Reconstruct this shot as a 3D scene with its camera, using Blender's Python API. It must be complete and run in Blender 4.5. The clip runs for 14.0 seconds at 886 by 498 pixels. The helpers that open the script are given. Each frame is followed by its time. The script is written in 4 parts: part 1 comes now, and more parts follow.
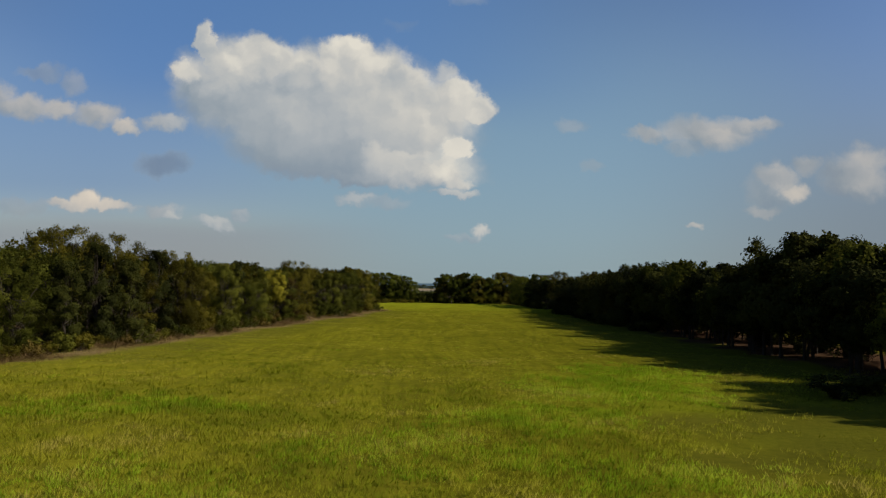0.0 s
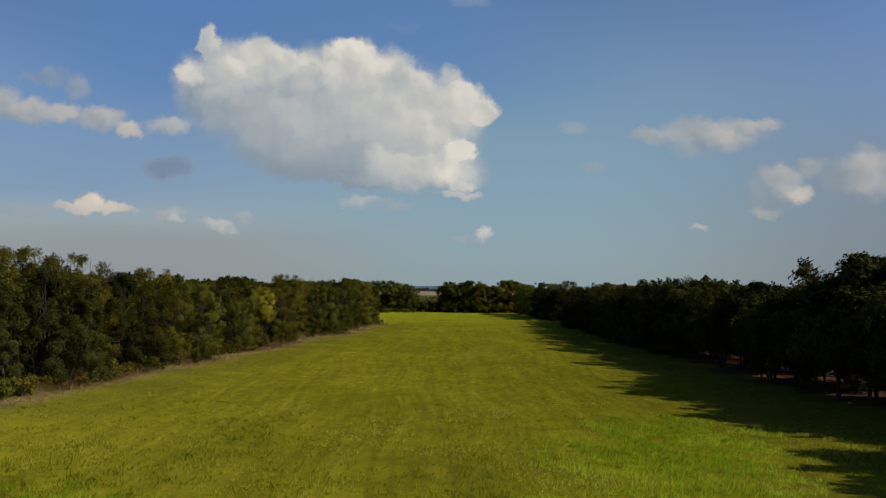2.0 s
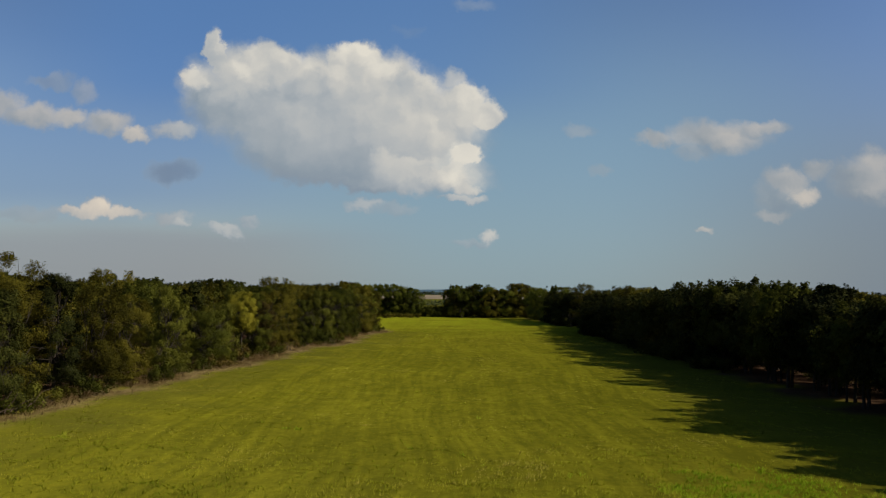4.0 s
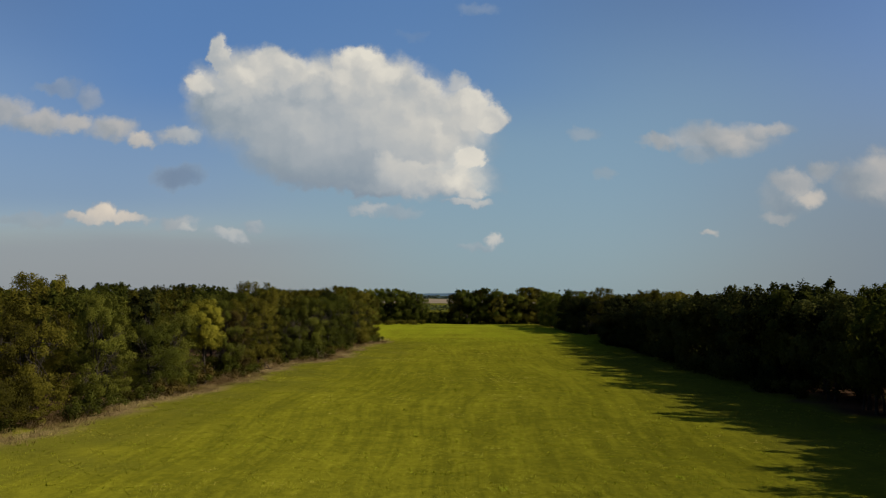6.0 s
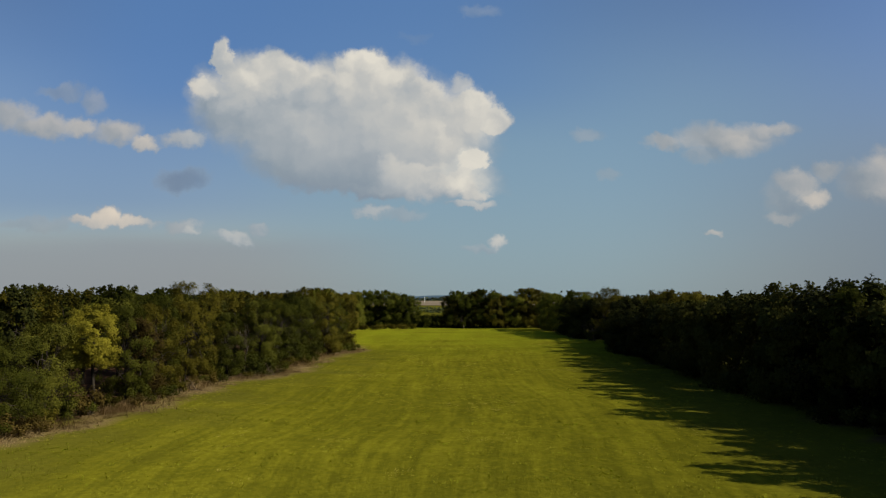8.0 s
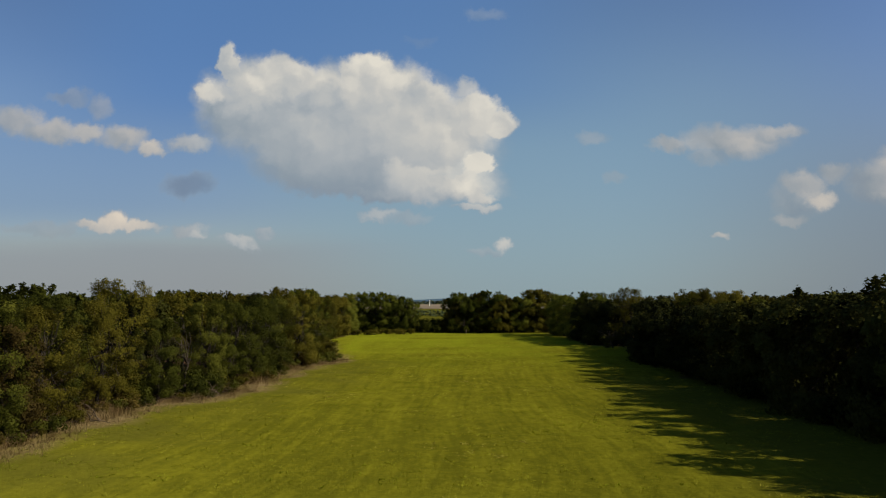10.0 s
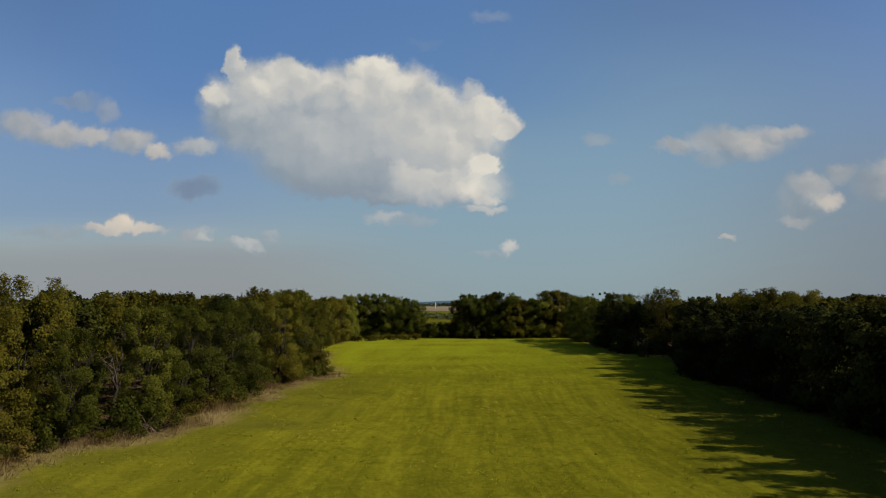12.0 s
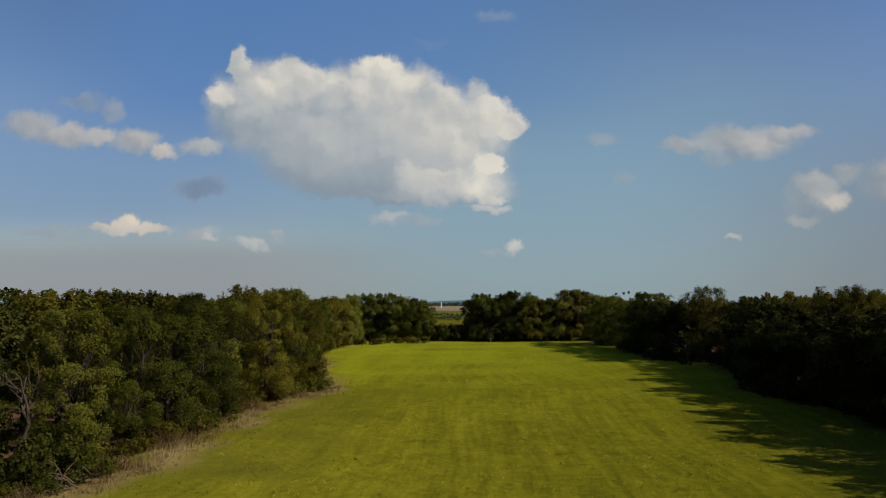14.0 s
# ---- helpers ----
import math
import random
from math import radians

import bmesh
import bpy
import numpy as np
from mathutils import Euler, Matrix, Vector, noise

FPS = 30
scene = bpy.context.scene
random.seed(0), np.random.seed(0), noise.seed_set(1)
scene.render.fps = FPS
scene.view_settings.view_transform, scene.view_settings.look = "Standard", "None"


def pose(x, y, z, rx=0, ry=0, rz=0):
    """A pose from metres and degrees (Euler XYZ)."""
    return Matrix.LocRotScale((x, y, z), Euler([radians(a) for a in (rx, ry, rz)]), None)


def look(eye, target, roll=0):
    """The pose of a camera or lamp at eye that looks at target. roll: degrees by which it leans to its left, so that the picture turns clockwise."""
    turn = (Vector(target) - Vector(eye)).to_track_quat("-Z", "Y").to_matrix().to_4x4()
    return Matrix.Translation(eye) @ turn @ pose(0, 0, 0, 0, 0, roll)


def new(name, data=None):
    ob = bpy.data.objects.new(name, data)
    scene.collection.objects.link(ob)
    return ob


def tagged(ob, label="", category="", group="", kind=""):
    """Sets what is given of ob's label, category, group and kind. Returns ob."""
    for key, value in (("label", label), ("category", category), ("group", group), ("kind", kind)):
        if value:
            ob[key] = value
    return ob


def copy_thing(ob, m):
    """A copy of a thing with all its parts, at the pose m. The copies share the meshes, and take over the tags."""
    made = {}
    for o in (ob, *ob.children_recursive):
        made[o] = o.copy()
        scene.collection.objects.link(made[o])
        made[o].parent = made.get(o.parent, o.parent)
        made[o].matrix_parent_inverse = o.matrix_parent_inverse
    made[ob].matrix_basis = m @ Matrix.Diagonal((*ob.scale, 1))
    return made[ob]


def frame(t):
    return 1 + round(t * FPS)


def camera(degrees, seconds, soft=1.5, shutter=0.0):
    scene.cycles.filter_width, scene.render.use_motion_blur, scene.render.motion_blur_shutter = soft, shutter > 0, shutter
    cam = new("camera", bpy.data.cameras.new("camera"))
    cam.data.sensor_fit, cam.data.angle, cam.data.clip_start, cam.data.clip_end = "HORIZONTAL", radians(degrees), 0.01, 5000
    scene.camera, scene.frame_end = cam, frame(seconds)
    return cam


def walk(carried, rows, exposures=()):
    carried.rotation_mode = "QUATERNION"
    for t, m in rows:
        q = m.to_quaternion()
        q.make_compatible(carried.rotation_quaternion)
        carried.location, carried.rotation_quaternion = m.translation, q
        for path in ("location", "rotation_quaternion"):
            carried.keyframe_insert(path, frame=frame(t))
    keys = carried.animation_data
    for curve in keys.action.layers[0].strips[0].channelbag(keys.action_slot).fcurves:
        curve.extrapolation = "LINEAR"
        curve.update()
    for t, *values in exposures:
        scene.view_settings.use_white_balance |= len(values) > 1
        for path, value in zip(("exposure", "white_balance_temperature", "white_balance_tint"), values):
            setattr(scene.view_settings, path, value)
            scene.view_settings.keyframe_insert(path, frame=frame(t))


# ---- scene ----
cam = camera(61.6, 14.0, soft=1.2)
METRES, EYE, TILT, LEAN, TURN = 100.0, 5.6, 0.0, 0.0, 0.0
ROWS = [
    (0.0, 0.0, 0.0, 0.0, -0.05, 2.94, -0.92),
    (0.5, 0.0003, 0.0182, 0.0137, 0.04, 3.02, -0.91),
    (1.0, 0.0004, 0.0388, 0.0211, 0.09, 3.07, -0.85),
    (1.5, 0.0005, 0.0615, 0.022, 0.14, 3.08, -0.8),
    (2.0, 0.0007, 0.0872, 0.0217, 0.22, 3.1, -0.78),
    (2.5, 0.0005, 0.1169, 0.0218, 0.31, 3.14, -0.74),
    (3.0, -0.0003, 0.1493, 0.0222, 0.42, 3.21, -0.71),
    (5.5, -0.0056, 0.3301, 0.0244, 0.9, 3.58, -0.58),
    (6.0, -0.0055, 0.3688, 0.0258, 1.01, 3.65, -0.46),
    (6.5, -0.0025, 0.4083, 0.0265, 1.1, 3.73, -0.27),
    (7.0, 0.0051, 0.448, 0.0266, 1.17, 3.77, -0.14),
    (7.5, 0.0145, 0.4887, 0.026, 1.23, 3.78, -0.16),
    (8.0, 0.0228, 0.5304, 0.0261, 1.33, 3.8, -0.18),
    (10.5, 0.0327, 0.7354, 0.0233, 1.9, 4.11, 0.02),
    (11.0, 0.0293, 0.7764, 0.0239, 2.01, 4.14, 0.04),
    (11.5, 0.0256, 0.8176, 0.0244, 2.11, 4.18, 0.04),
    (12.0, 0.0215, 0.8582, 0.0244, 2.23, 4.22, 0.08),
    (12.5, 0.0166, 0.8987, 0.0242, 2.33, 4.26, 0.09),
    (13.0, 0.0118, 0.9362, 0.0248, 2.47, 4.35, 0.09),
    (13.5, 0.0072, 0.9671, 0.025, 2.55, 4.29, 0.09),
    (14.0, 0.0037, 0.989, 0.0255, 2.62, 4.2, 0.09),
]
walk(cam, [(t, pose(0, 0, EYE, TILT, LEAN, TURN) @ pose(METRES * x, METRES * y, METRES * z, 90 + pitch, roll, yaw)) for t, x, y, z, yaw, pitch, roll in ROWS],
     exposures=((0.0, 0.6), (14.0, 0.6)))

# ---- light: low afternoon sun over the eastern trees, blue sky with cumulus ----
SUN_ELEV, SUN_AZ = 33.0, -9.0  # degrees; azimuth from +x towards +y
SKY, BRIGHT, SUN = 0.0325, 1.8, 5.0
sun_way = Vector((math.cos(radians(SUN_ELEV)) * math.cos(radians(SUN_AZ)),
                  math.cos(radians(SUN_ELEV)) * math.sin(radians(SUN_AZ)), math.sin(radians(SUN_ELEV))))
lamp = bpy.data.lights.new("sun", "SUN")
lamp.energy, lamp.angle, lamp.color = SUN, radians(0.6), (1.0, 0.90, 0.72)
new("sun", lamp).matrix_world = look((0, 0, 60), Vector((0, 0, 60)) - sun_way)


class Nodes:
    """A short way to write node trees."""

    def __init__(self, tree):
        self.tree, self.nodes, self.links = tree, tree.nodes, tree.links

    def put(self, socket, value):
        if isinstance(value, bpy.types.NodeSocket):
            self.links.new(value, socket)
        elif value is not None:
            socket.default_value = value

    def add(self, kind, values=(), out=0, operation=None, smooth=None, attribute=None):
        node = self.nodes.new(kind)
        if operation:
            node.operation = operation
        if smooth is not None:
            node.interpolation_type = "SMOOTHSTEP" if smooth else "LINEAR"
        if attribute:
            node.attribute_name = attribute
        for key, value in dict(values).items():
            self.put(node.inputs[key], value)
        return node.outputs[out]

    def math(self, op, a, b=None, c=None):
        values = {i: v for i, v in enumerate((a, b, c)) if v is not None}
        return self.add("ShaderNodeMath", values, operation=op)

    def vec(self, op, a, b=None, c=None, out=0):
        values = {i: v for i, v in enumerate((a, b, c)) if v is not None}
        return self.add("ShaderNodeVectorMath", values, out=out, operation=op)

    def noise(self, vector, scale, detail=3.0, rough=0.55, out=0):
        return self.add("ShaderNodeTexNoise", {"Vector": vector, "Scale": scale, "Detail": detail, "Roughness": rough}, out=out)

    def span(self, value, a, b, c=0.0, d=1.0, smooth=True):
        return self.add("ShaderNodeMapRange", {"Value": value, "From Min": a, "From Max": b, "To Min": c, "To Max": d},
                        smooth=smooth)

    def mix(self, factor, a, b, blend="MIX"):
        node = self.nodes.new("ShaderNodeMix")
        node.data_type, node.blend_type = "RGBA", blend
        self.put(node.inputs[0], factor)
        self.put(node.inputs[6], a if isinstance(a, bpy.types.NodeSocket) else (*a, 1))
        self.put(node.inputs[7], b if isinstance(b, bpy.types.NodeSocket) else (*b, 1))
        return node.outputs[2]

    def ramp(self, value, stops):
        node = self.nodes.new("ShaderNodeValToRGB")
        node.color_ramp.elements[0].position, node.color_ramp.elements[0].color = stops[0][0], (*stops[0][1], 1)
        node.color_ramp.elements[1].position, node.color_ramp.elements[1].color = stops[-1][0], (*stops[-1][1], 1)
        for at, colour in stops[1:-1]:
            node.color_ramp.elements.new(at).color = (*colour, 1)
        self.put(node.inputs[0], value)
        return node.outputs[0]


# Cumulus in the sky: puffs as (across, up, half width, half height, lightness, softness, cover) per metre ahead.
BODY = (
    (-0.143, 0.234, 0.166, 0.079, 0.67, 0.3, 1),
    (-0.280, 0.259, 0.085, 0.055, 0.68, 0.45, 1),
    (-0.341, 0.275, 0.033, 0.037, 0.67, 0.55, 1),
    (-0.073, 0.224, 0.110, 0.075, 0.80, 0.5, 1),
    (-0.162, 0.183, 0.114, 0.035, 0.68, 0.3, 1),
    (-0.240, 0.203, 0.053, 0.037, 0.68, 0.55, 1),
    (-0.092, 0.157, 0.122, 0.021, 0.66, 0.25, 1),
    (-0.132, 0.248, 0.107, 0.042, 0.78, 0.8, 1),
)
CROWN = (
    (-0.326, 0.324, 0.016, 0.032, 0.84, 0.3, 1),
    (-0.357, 0.289, 0.018, 0.018, 0.89, 0.5, 1),
    (-0.300, 0.299, 0.042, 0.034, 0.8, 0.6, 1),
    (-0.249, 0.310, 0.053, 0.029, 0.87, 0.35, 1),
    (-0.194, 0.291, 0.049, 0.034, 0.82, 0.6, 1),
    (-0.182, 0.269, 0.037, 0.020, 0.76, 0.8, 0.9),
    (-0.132, 0.310, 0.047, 0.029, 0.9, 0.3, 1),
    (-0.093, 0.287, 0.046, 0.038, 0.86, 0.5, 1),
    (-0.058, 0.277, 0.038, 0.029, 0.84, 0.4, 1),
    (-0.051, 0.248, 0.038, 0.018, 0.78, 0.8, 0.9),
    (-0.004, 0.291, 0.020, 0.014, 0.8, 0.6, 0.8),
    (-0.016, 0.240, 0.061, 0.046, 0.87, 0.6, 1),
    (0.011, 0.259, 0.038, 0.026, 0.88, 0.35, 1),
    (0.043, 0.242, 0.026, 0.017, 0.89, 0.35, 1),
)
BILLOWS = (
    (-0.022, 0.205, 0.046, 0.040, 0.81, 0.8, 0.85),
    (-0.030, 0.160, 0.070, 0.022, 0.81, 0.95, 0.85),
    (-0.092, 0.179, 0.019, 0.016, 0.86, 0.75, 0.85),
    (-0.080, 0.163, 0.026, 0.012, 0.80, 0.95, 0.75),
    (-0.057, 0.172, 0.020, 0.011, 0.89, 0.65, 0.9),
    (-0.029, 0.172, 0.021, 0.011, 0.88, 0.7, 0.9),
    (0.016, 0.184, 0.020, 0.018, 0.94, 0.35, 1),
    (-0.001, 0.168, 0.022, 0.014, 0.90, 0.6, 0.95),
    (-0.003, 0.153, 0.036, 0.013, 0.88, 0.6, 1),
    (-0.073, 0.144, 0.074, 0.008, 0.69, 0.8, 1),
    (-0.030, 0.146, 0.052, 0.009, 0.74, 0.8, 0.9),
    (0.016, 0.143, 0.022, 0.010, 0.85, 0.6, 1),
    (0.014, 0.128, 0.030, 0.006, 0.84, 0.6, 0.9),
    (-0.118, 0.121, 0.024, 0.008, 0.79, 0.7, 0.8),
    (-0.080, 0.114, 0.030, 0.008, 0.70, 0.8, 0.55),
)
WEST_BAND = (
    (-0.624, 0.249, 0.037, 0.018, 0.7, 0.5, 0.85),
    (-0.575, 0.236, 0.044, 0.017, 0.73, 0.5, 0.9),
    (-0.528, 0.237, 0.026, 0.014, 0.78, 0.45, 0.9),
    (-0.474, 0.226, 0.035, 0.016, 0.72, 0.5, 0.9),
    (-0.431, 0.211, 0.021, 0.011, 0.81, 0.4, 0.95),
    (-0.376, 0.219, 0.027, 0.011, 0.78, 0.5, 0.9),
    (-0.552, 0.283, 0.026, 0.008, 0.69, 0.8, 0.45),
    (-0.507, 0.271, 0.015, 0.012, 0.70, 0.8, 0.5),
    (-0.380, 0.162, 0.029, 0.015, 0.46, 0.8, 0.65),
)
LOW_WEST = (
    (-0.484, 0.111, 0.020, 0.017, 0.88, 0.35, 1),
    (-0.471, 0.102, 0.055, 0.008, 0.84, 0.45, 0.95),
    (-0.509, 0.103, 0.026, 0.008, 0.8, 0.45, 0.95),
    (-0.377, 0.096, 0.023, 0.011, 0.72, 0.5, 0.85),
    (-0.366, 0.089, 0.011, 0.007, 0.8, 0.5, 0.8),
    (-0.310, 0.080, 0.023, 0.008, 0.77, 0.5, 0.85),
    (-0.274, 0.094, 0.015, 0.006, 0.7, 0.6, 0.75),
    (-0.579, 0.101, 0.053, 0.007, 0.6, 0.8, 0.4),
)
EAST = (
    (0.359, 0.216, 0.062, 0.021, 0.72, 0.55, 0.85),
    (0.277, 0.211, 0.024, 0.010, 0.7, 0.6, 0.8),
    (0.414, 0.228, 0.033, 0.011, 0.7, 0.6, 0.8),
    (0.328, 0.193, 0.023, 0.011, 0.66, 0.7, 0.5),
    (0.440, 0.134, 0.027, 0.018, 0.60, 0.9, 0.45),
    (0.452, 0.157, 0.022, 0.015, 0.70, 0.7, 0.75),
    (0.468, 0.138, 0.018, 0.013, 0.80, 0.6, 0.85),
    (0.493, 0.172, 0.019, 0.010, 0.70, 0.7, 0.75),
    (0.431, 0.110, 0.018, 0.007, 0.70, 0.7, 0.65),
)
SMALL = (
    (0.557, 0.161, 0.038, 0.024, 0.68, 0.75, 0.75),
    (0.573, 0.182, 0.028, 0.018, 0.72, 0.75, 0.75),
    (0.047, 0.076, 0.010, 0.008, 0.82, 0.6, 0.9),
    (0.027, 0.068, 0.021, 0.005, 0.62, 0.8, 0.5),
    (0.336, 0.090, 0.011, 0.005, 0.78, 0.5, 0.7),
    (0.176, 0.222, 0.016, 0.008, 0.62, 0.8, 0.35),
    (0.202, 0.168, 0.010, 0.007, 0.62, 0.8, 0.3),
    (0.026, 0.396, 0.022, 0.008, 0.66, 0.7, 0.28),
    (-0.065, 0.356, 0.020, 0.007, 0.6, 0.8, 0.15),
)

world = bpy.data.worlds.new("sky")
scene.world = world
world.use_nodes = True
w = Nodes(world.node_tree)
w.nodes.clear()
sky = w.nodes.new("ShaderNodeTexSky")
sky.sky_type, sky.sun_disc = "NISHITA", False
sky.sun_elevation, sky.sun_rotation = radians(SUN_ELEV), radians(90 - SUN_AZ)
sky.air_density, sky.dust_density, sky.ozone_density, sky.altitude = 1.0, 0.8, 1.6, 150
sky_light = w.vec("SCALE", w.add("ShaderNodeHueSaturation", {"Saturation": 1.18, "Color": sky.outputs[0]}))
sky_light.node.inputs["Scale"].default_value = SKY
sky_light = w.vec("MULTIPLY", sky_light, (1.07, 1.0, 1.08))
way = w.add("ShaderNodeTexCoord")
split = w.nodes.new("ShaderNodeSeparateXYZ")
w.put(split.inputs[0], way)
ahead = w.math("MAXIMUM", split.outputs[1], 0.05)
u, v = w.math("DIVIDE", split.outputs[0], ahead), w.math("DIVIDE", split.outputs[2], ahead)
flat = w.add("ShaderNodeCombineXYZ", {0: u, 1: v})
curl = w.vec("SUBTRACT", w.noise(flat, 20, 2, 0.5, out=1), (0.5, 0.5, 0.5))
fine = w.vec("SUBTRACT", w.noise(flat, 60, 4, 0.6, out=1), (0.5, 0.5, 0.5))
bent = w.vec("MULTIPLY_ADD", curl, (0.034, 0.030, 0), w.vec("MULTIPLY_ADD", fine, (0.025, 0.022, 0), flat))
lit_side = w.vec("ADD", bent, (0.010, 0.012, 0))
relief = w.math("SUBTRACT", w.noise(bent, 13, 4, 0.45), w.noise(lit_side, 13, 4, 0.45))
tone, cover = 0.64, 0.0
for puff in (*LOW_WEST, *WEST_BAND, *EAST, *SMALL, *BODY, *CROWN, *BILLOWS):
    pu, pv, ru, rv, light, soft, full = puff
    if ru < 0.064 and puff not in CROWN + BILLOWS:
        light, soft = light - (0.03 if puff in WEST_BAND else 0.0), soft * 1.35
    q = w.vec("MULTIPLY_ADD", bent, (1 / ru, 1 / rv, 0), (-pu / ru, -pv / rv, 0))
    a = w.span(w.vec("DOT_PRODUCT", q, q, out=1), 1 + soft * 1.5, max(0.0, 1 - soft * 1.35), 0, full)
    s = w.math("ADD", w.vec("DOT_PRODUCT", q, (0.045, 0.05, 0), out=1), light)
    tone = w.add("ShaderNodeMix", {0: a, 2: tone, 3: s})
    cover = w.math("MAXIMUM", cover, a)
tone = w.math("MULTIPLY_ADD", relief, w.span(v, 0.14, 0.29, 0.16, 0.45), tone)


def heads(at, scale):
    """Rounded cauliflower heads: how far each spot stands out."""
    node = w.nodes.new("ShaderNodeTexVoronoi")
    node.voronoi_dimensions, node.feature = "2D", "SMOOTH_F1"
    w.put(node.inputs["Vector"], at)
    w.put(node.inputs["Scale"], scale)
    w.put(node.inputs["Smoothness"], 0.35)
    return node.outputs["Distance"]


swell = w.math("SUBTRACT", heads(w.vec("ADD", bent, (0.010, 0.012, 0)), 16), heads(bent, 16))
swell = w.math("MULTIPLY_ADD", w.math("SUBTRACT", heads(w.vec("ADD", bent, (0.005, 0.006, 0)), 36), heads(bent, 36)), 0.5, swell)
tone = w.math("MULTIPLY_ADD", swell, w.math("MAXIMUM", w.span(v, 0.24, 0.30, 0.03, 0.22), w.span(u, -0.10, -0.02, 0.0, 0.20)), tone)
base_shade = w.math("MULTIPLY", w.math("MULTIPLY", w.span(v, 0.220, 0.150, 0.0, 0.05), w.span(v, 0.112, 0.135)), w.span(u, -0.05, -0.12))
tone = w.math("SUBTRACT", tone, base_shade)
cloud = w.ramp(tone, [(0.40, (0.045, 0.064, 0.100)), (0.60, (0.097, 0.117, 0.136)), (0.72, (0.146, 0.157, 0.165)), (0.86, (0.206, 0.203, 0.191)), (1.0, (0.272, 0.258, 0.226))])
front = w.span(split.outputs[1], 0.1, 0.3)
warm = w.span(w.math("ABSOLUTE", w.math("ADD", u, 0.143)), 0.20, 0.30, 0.0, 0.8)
cloud = w.mix(warm, cloud, w.vec("MULTIPLY", cloud, (1.10, 0.99, 0.90)))
# pale summer haze low over the horizon
haze = w.span(split.outputs[2], 0.23, 0.0, 0.0, 0.80)
sky_light = w.mix(haze, sky_light, (0.100, 0.120, 0.117))
veil = w.vec("MULTIPLY_ADD", flat, (2.2, 3.2, 0), (-0.22, -0.70, 0))
sky_light = w.mix(w.math("MULTIPLY", w.math("MULTIPLY", w.span(w.vec("DOT_PRODUCT", veil, veil, out=1), 1.3, 0.0, 0.0, 0.65), w.span(v, 0.42, 0.18, 0.30, 1.0)), front), sky_light, (0.082, 0.130, 0.162))
dusk = w.math("MULTIPLY", w.span(u, 0.16, 0.62, 0.0, 0.75), w.span(v, 0.42, 0.08))
sky_light = w.mix(w.math("MULTIPLY", dusk, front), sky_light, (0.062, 0.079, 0.101))
clear = w.math("MULTIPLY", w.math("MULTIPLY", w.span(u, -0.1, -0.5, 0.0, 0.6), w.span(v, 0.36, 0.22)), w.span(v, 0.07, 0.14))
sky_light = w.mix(w.math("MULTIPLY", clear, front), sky_light, (0.063, 0.102, 0.165))
azure = w.math("MULTIPLY", w.math("MULTIPLY", w.span(v, 0.20, 0.30, 0.0, 0.6), w.span(u, 0.32, -0.08)), w.span(u, -0.66, -0.40))
sky_light = w.mix(w.math("MULTIPLY", azure, front), sky_light, (0.036, 0.081, 0.174))
bank = w.math("MULTIPLY", w.span(u, 0.02, -0.38), w.span(w.math("MULTIPLY_ADD", w.noise(w.vec("MULTIPLY", flat, (4, 30, 1)), 1.0, 3), 0.03, v), 0.118, 0.075, 0.0, 0.62))
sky_light = w.mix(w.math("MULTIPLY", bank, front), sky_light, (0.095, 0.102, 0.117))
sky_colour = w.mix(w.math("MULTIPLY", cover, front), sky_light, cloud)
back = w.nodes.new("ShaderNodeBackground")
w.put(back.inputs[0], sky_colour)
back.inputs[1].default_value = BRIGHT
w.put(w.nodes.new("ShaderNodeOutputWorld").inputs[0], back.outputs[0])


# ---- materials ----
def material(name):
    m = bpy.data.materials.new(name)
    m.use_nodes = True
    n = Nodes(m.node_tree)
    n.nodes.clear()
    return m, n


def finish(n, colour, rough=0.8, gloss=0.2, bump=None, bump_size=0.02, clear=None, clear_amount=0.0, matte=0.0):
    b = n.nodes.new("ShaderNodeBsdfPrincipled")
    n.put(b.inputs["Base Color"], colour)
    n.put(b.inputs["Roughness"], rough)
    b.inputs["Specular IOR Level"].default_value = gloss
    b.inputs["Diffuse Roughness"].default_value = matte
    if bump is not None:
        n.put(b.inputs["Normal"], n.add("ShaderNodeBump", {"Strength": 0.7, "Distance": bump_size, "Height": bump}))
    shader = b.outputs[0]
    if clear is not None:
        glow = n.nodes.new("ShaderNodeBsdfTranslucent")
        n.put(glow.inputs[0], clear)
        shader = n.add("ShaderNodeMixShader", {0: clear_amount, 1: shader, 2: glow.outputs[0]})
    n.put(n.nodes.new("ShaderNodeOutputMaterial").inputs[0], shader)


def foliage(name, dark, mid, light, clear=0.22):
    """Leaves: each leaf and each tree of its own green."""
    m, n = material(name)
    geo = n.nodes.new("ShaderNodeNewGeometry")
    info = n.nodes.new("ShaderNodeObjectInfo")
    place = n.add("ShaderNodeTexCoord", out=3)
    clump = n.noise(place, 0.9, 2)
    value = n.math("ADD", n.math("MULTIPLY_ADD", geo.outputs["Random Per Island"], 0.26, n.math("MULTIPLY", clump, 0.62)),
                   n.math("MULTIPLY_ADD", info.outputs["Random"], 0.62, -0.24))
    colour = n.ramp(value, [(0.12, dark), (0.48, mid), (0.92, light)])
    finish(n, colour, 0.9, 0.02, clear=colour, clear_amount=clear)
    return m


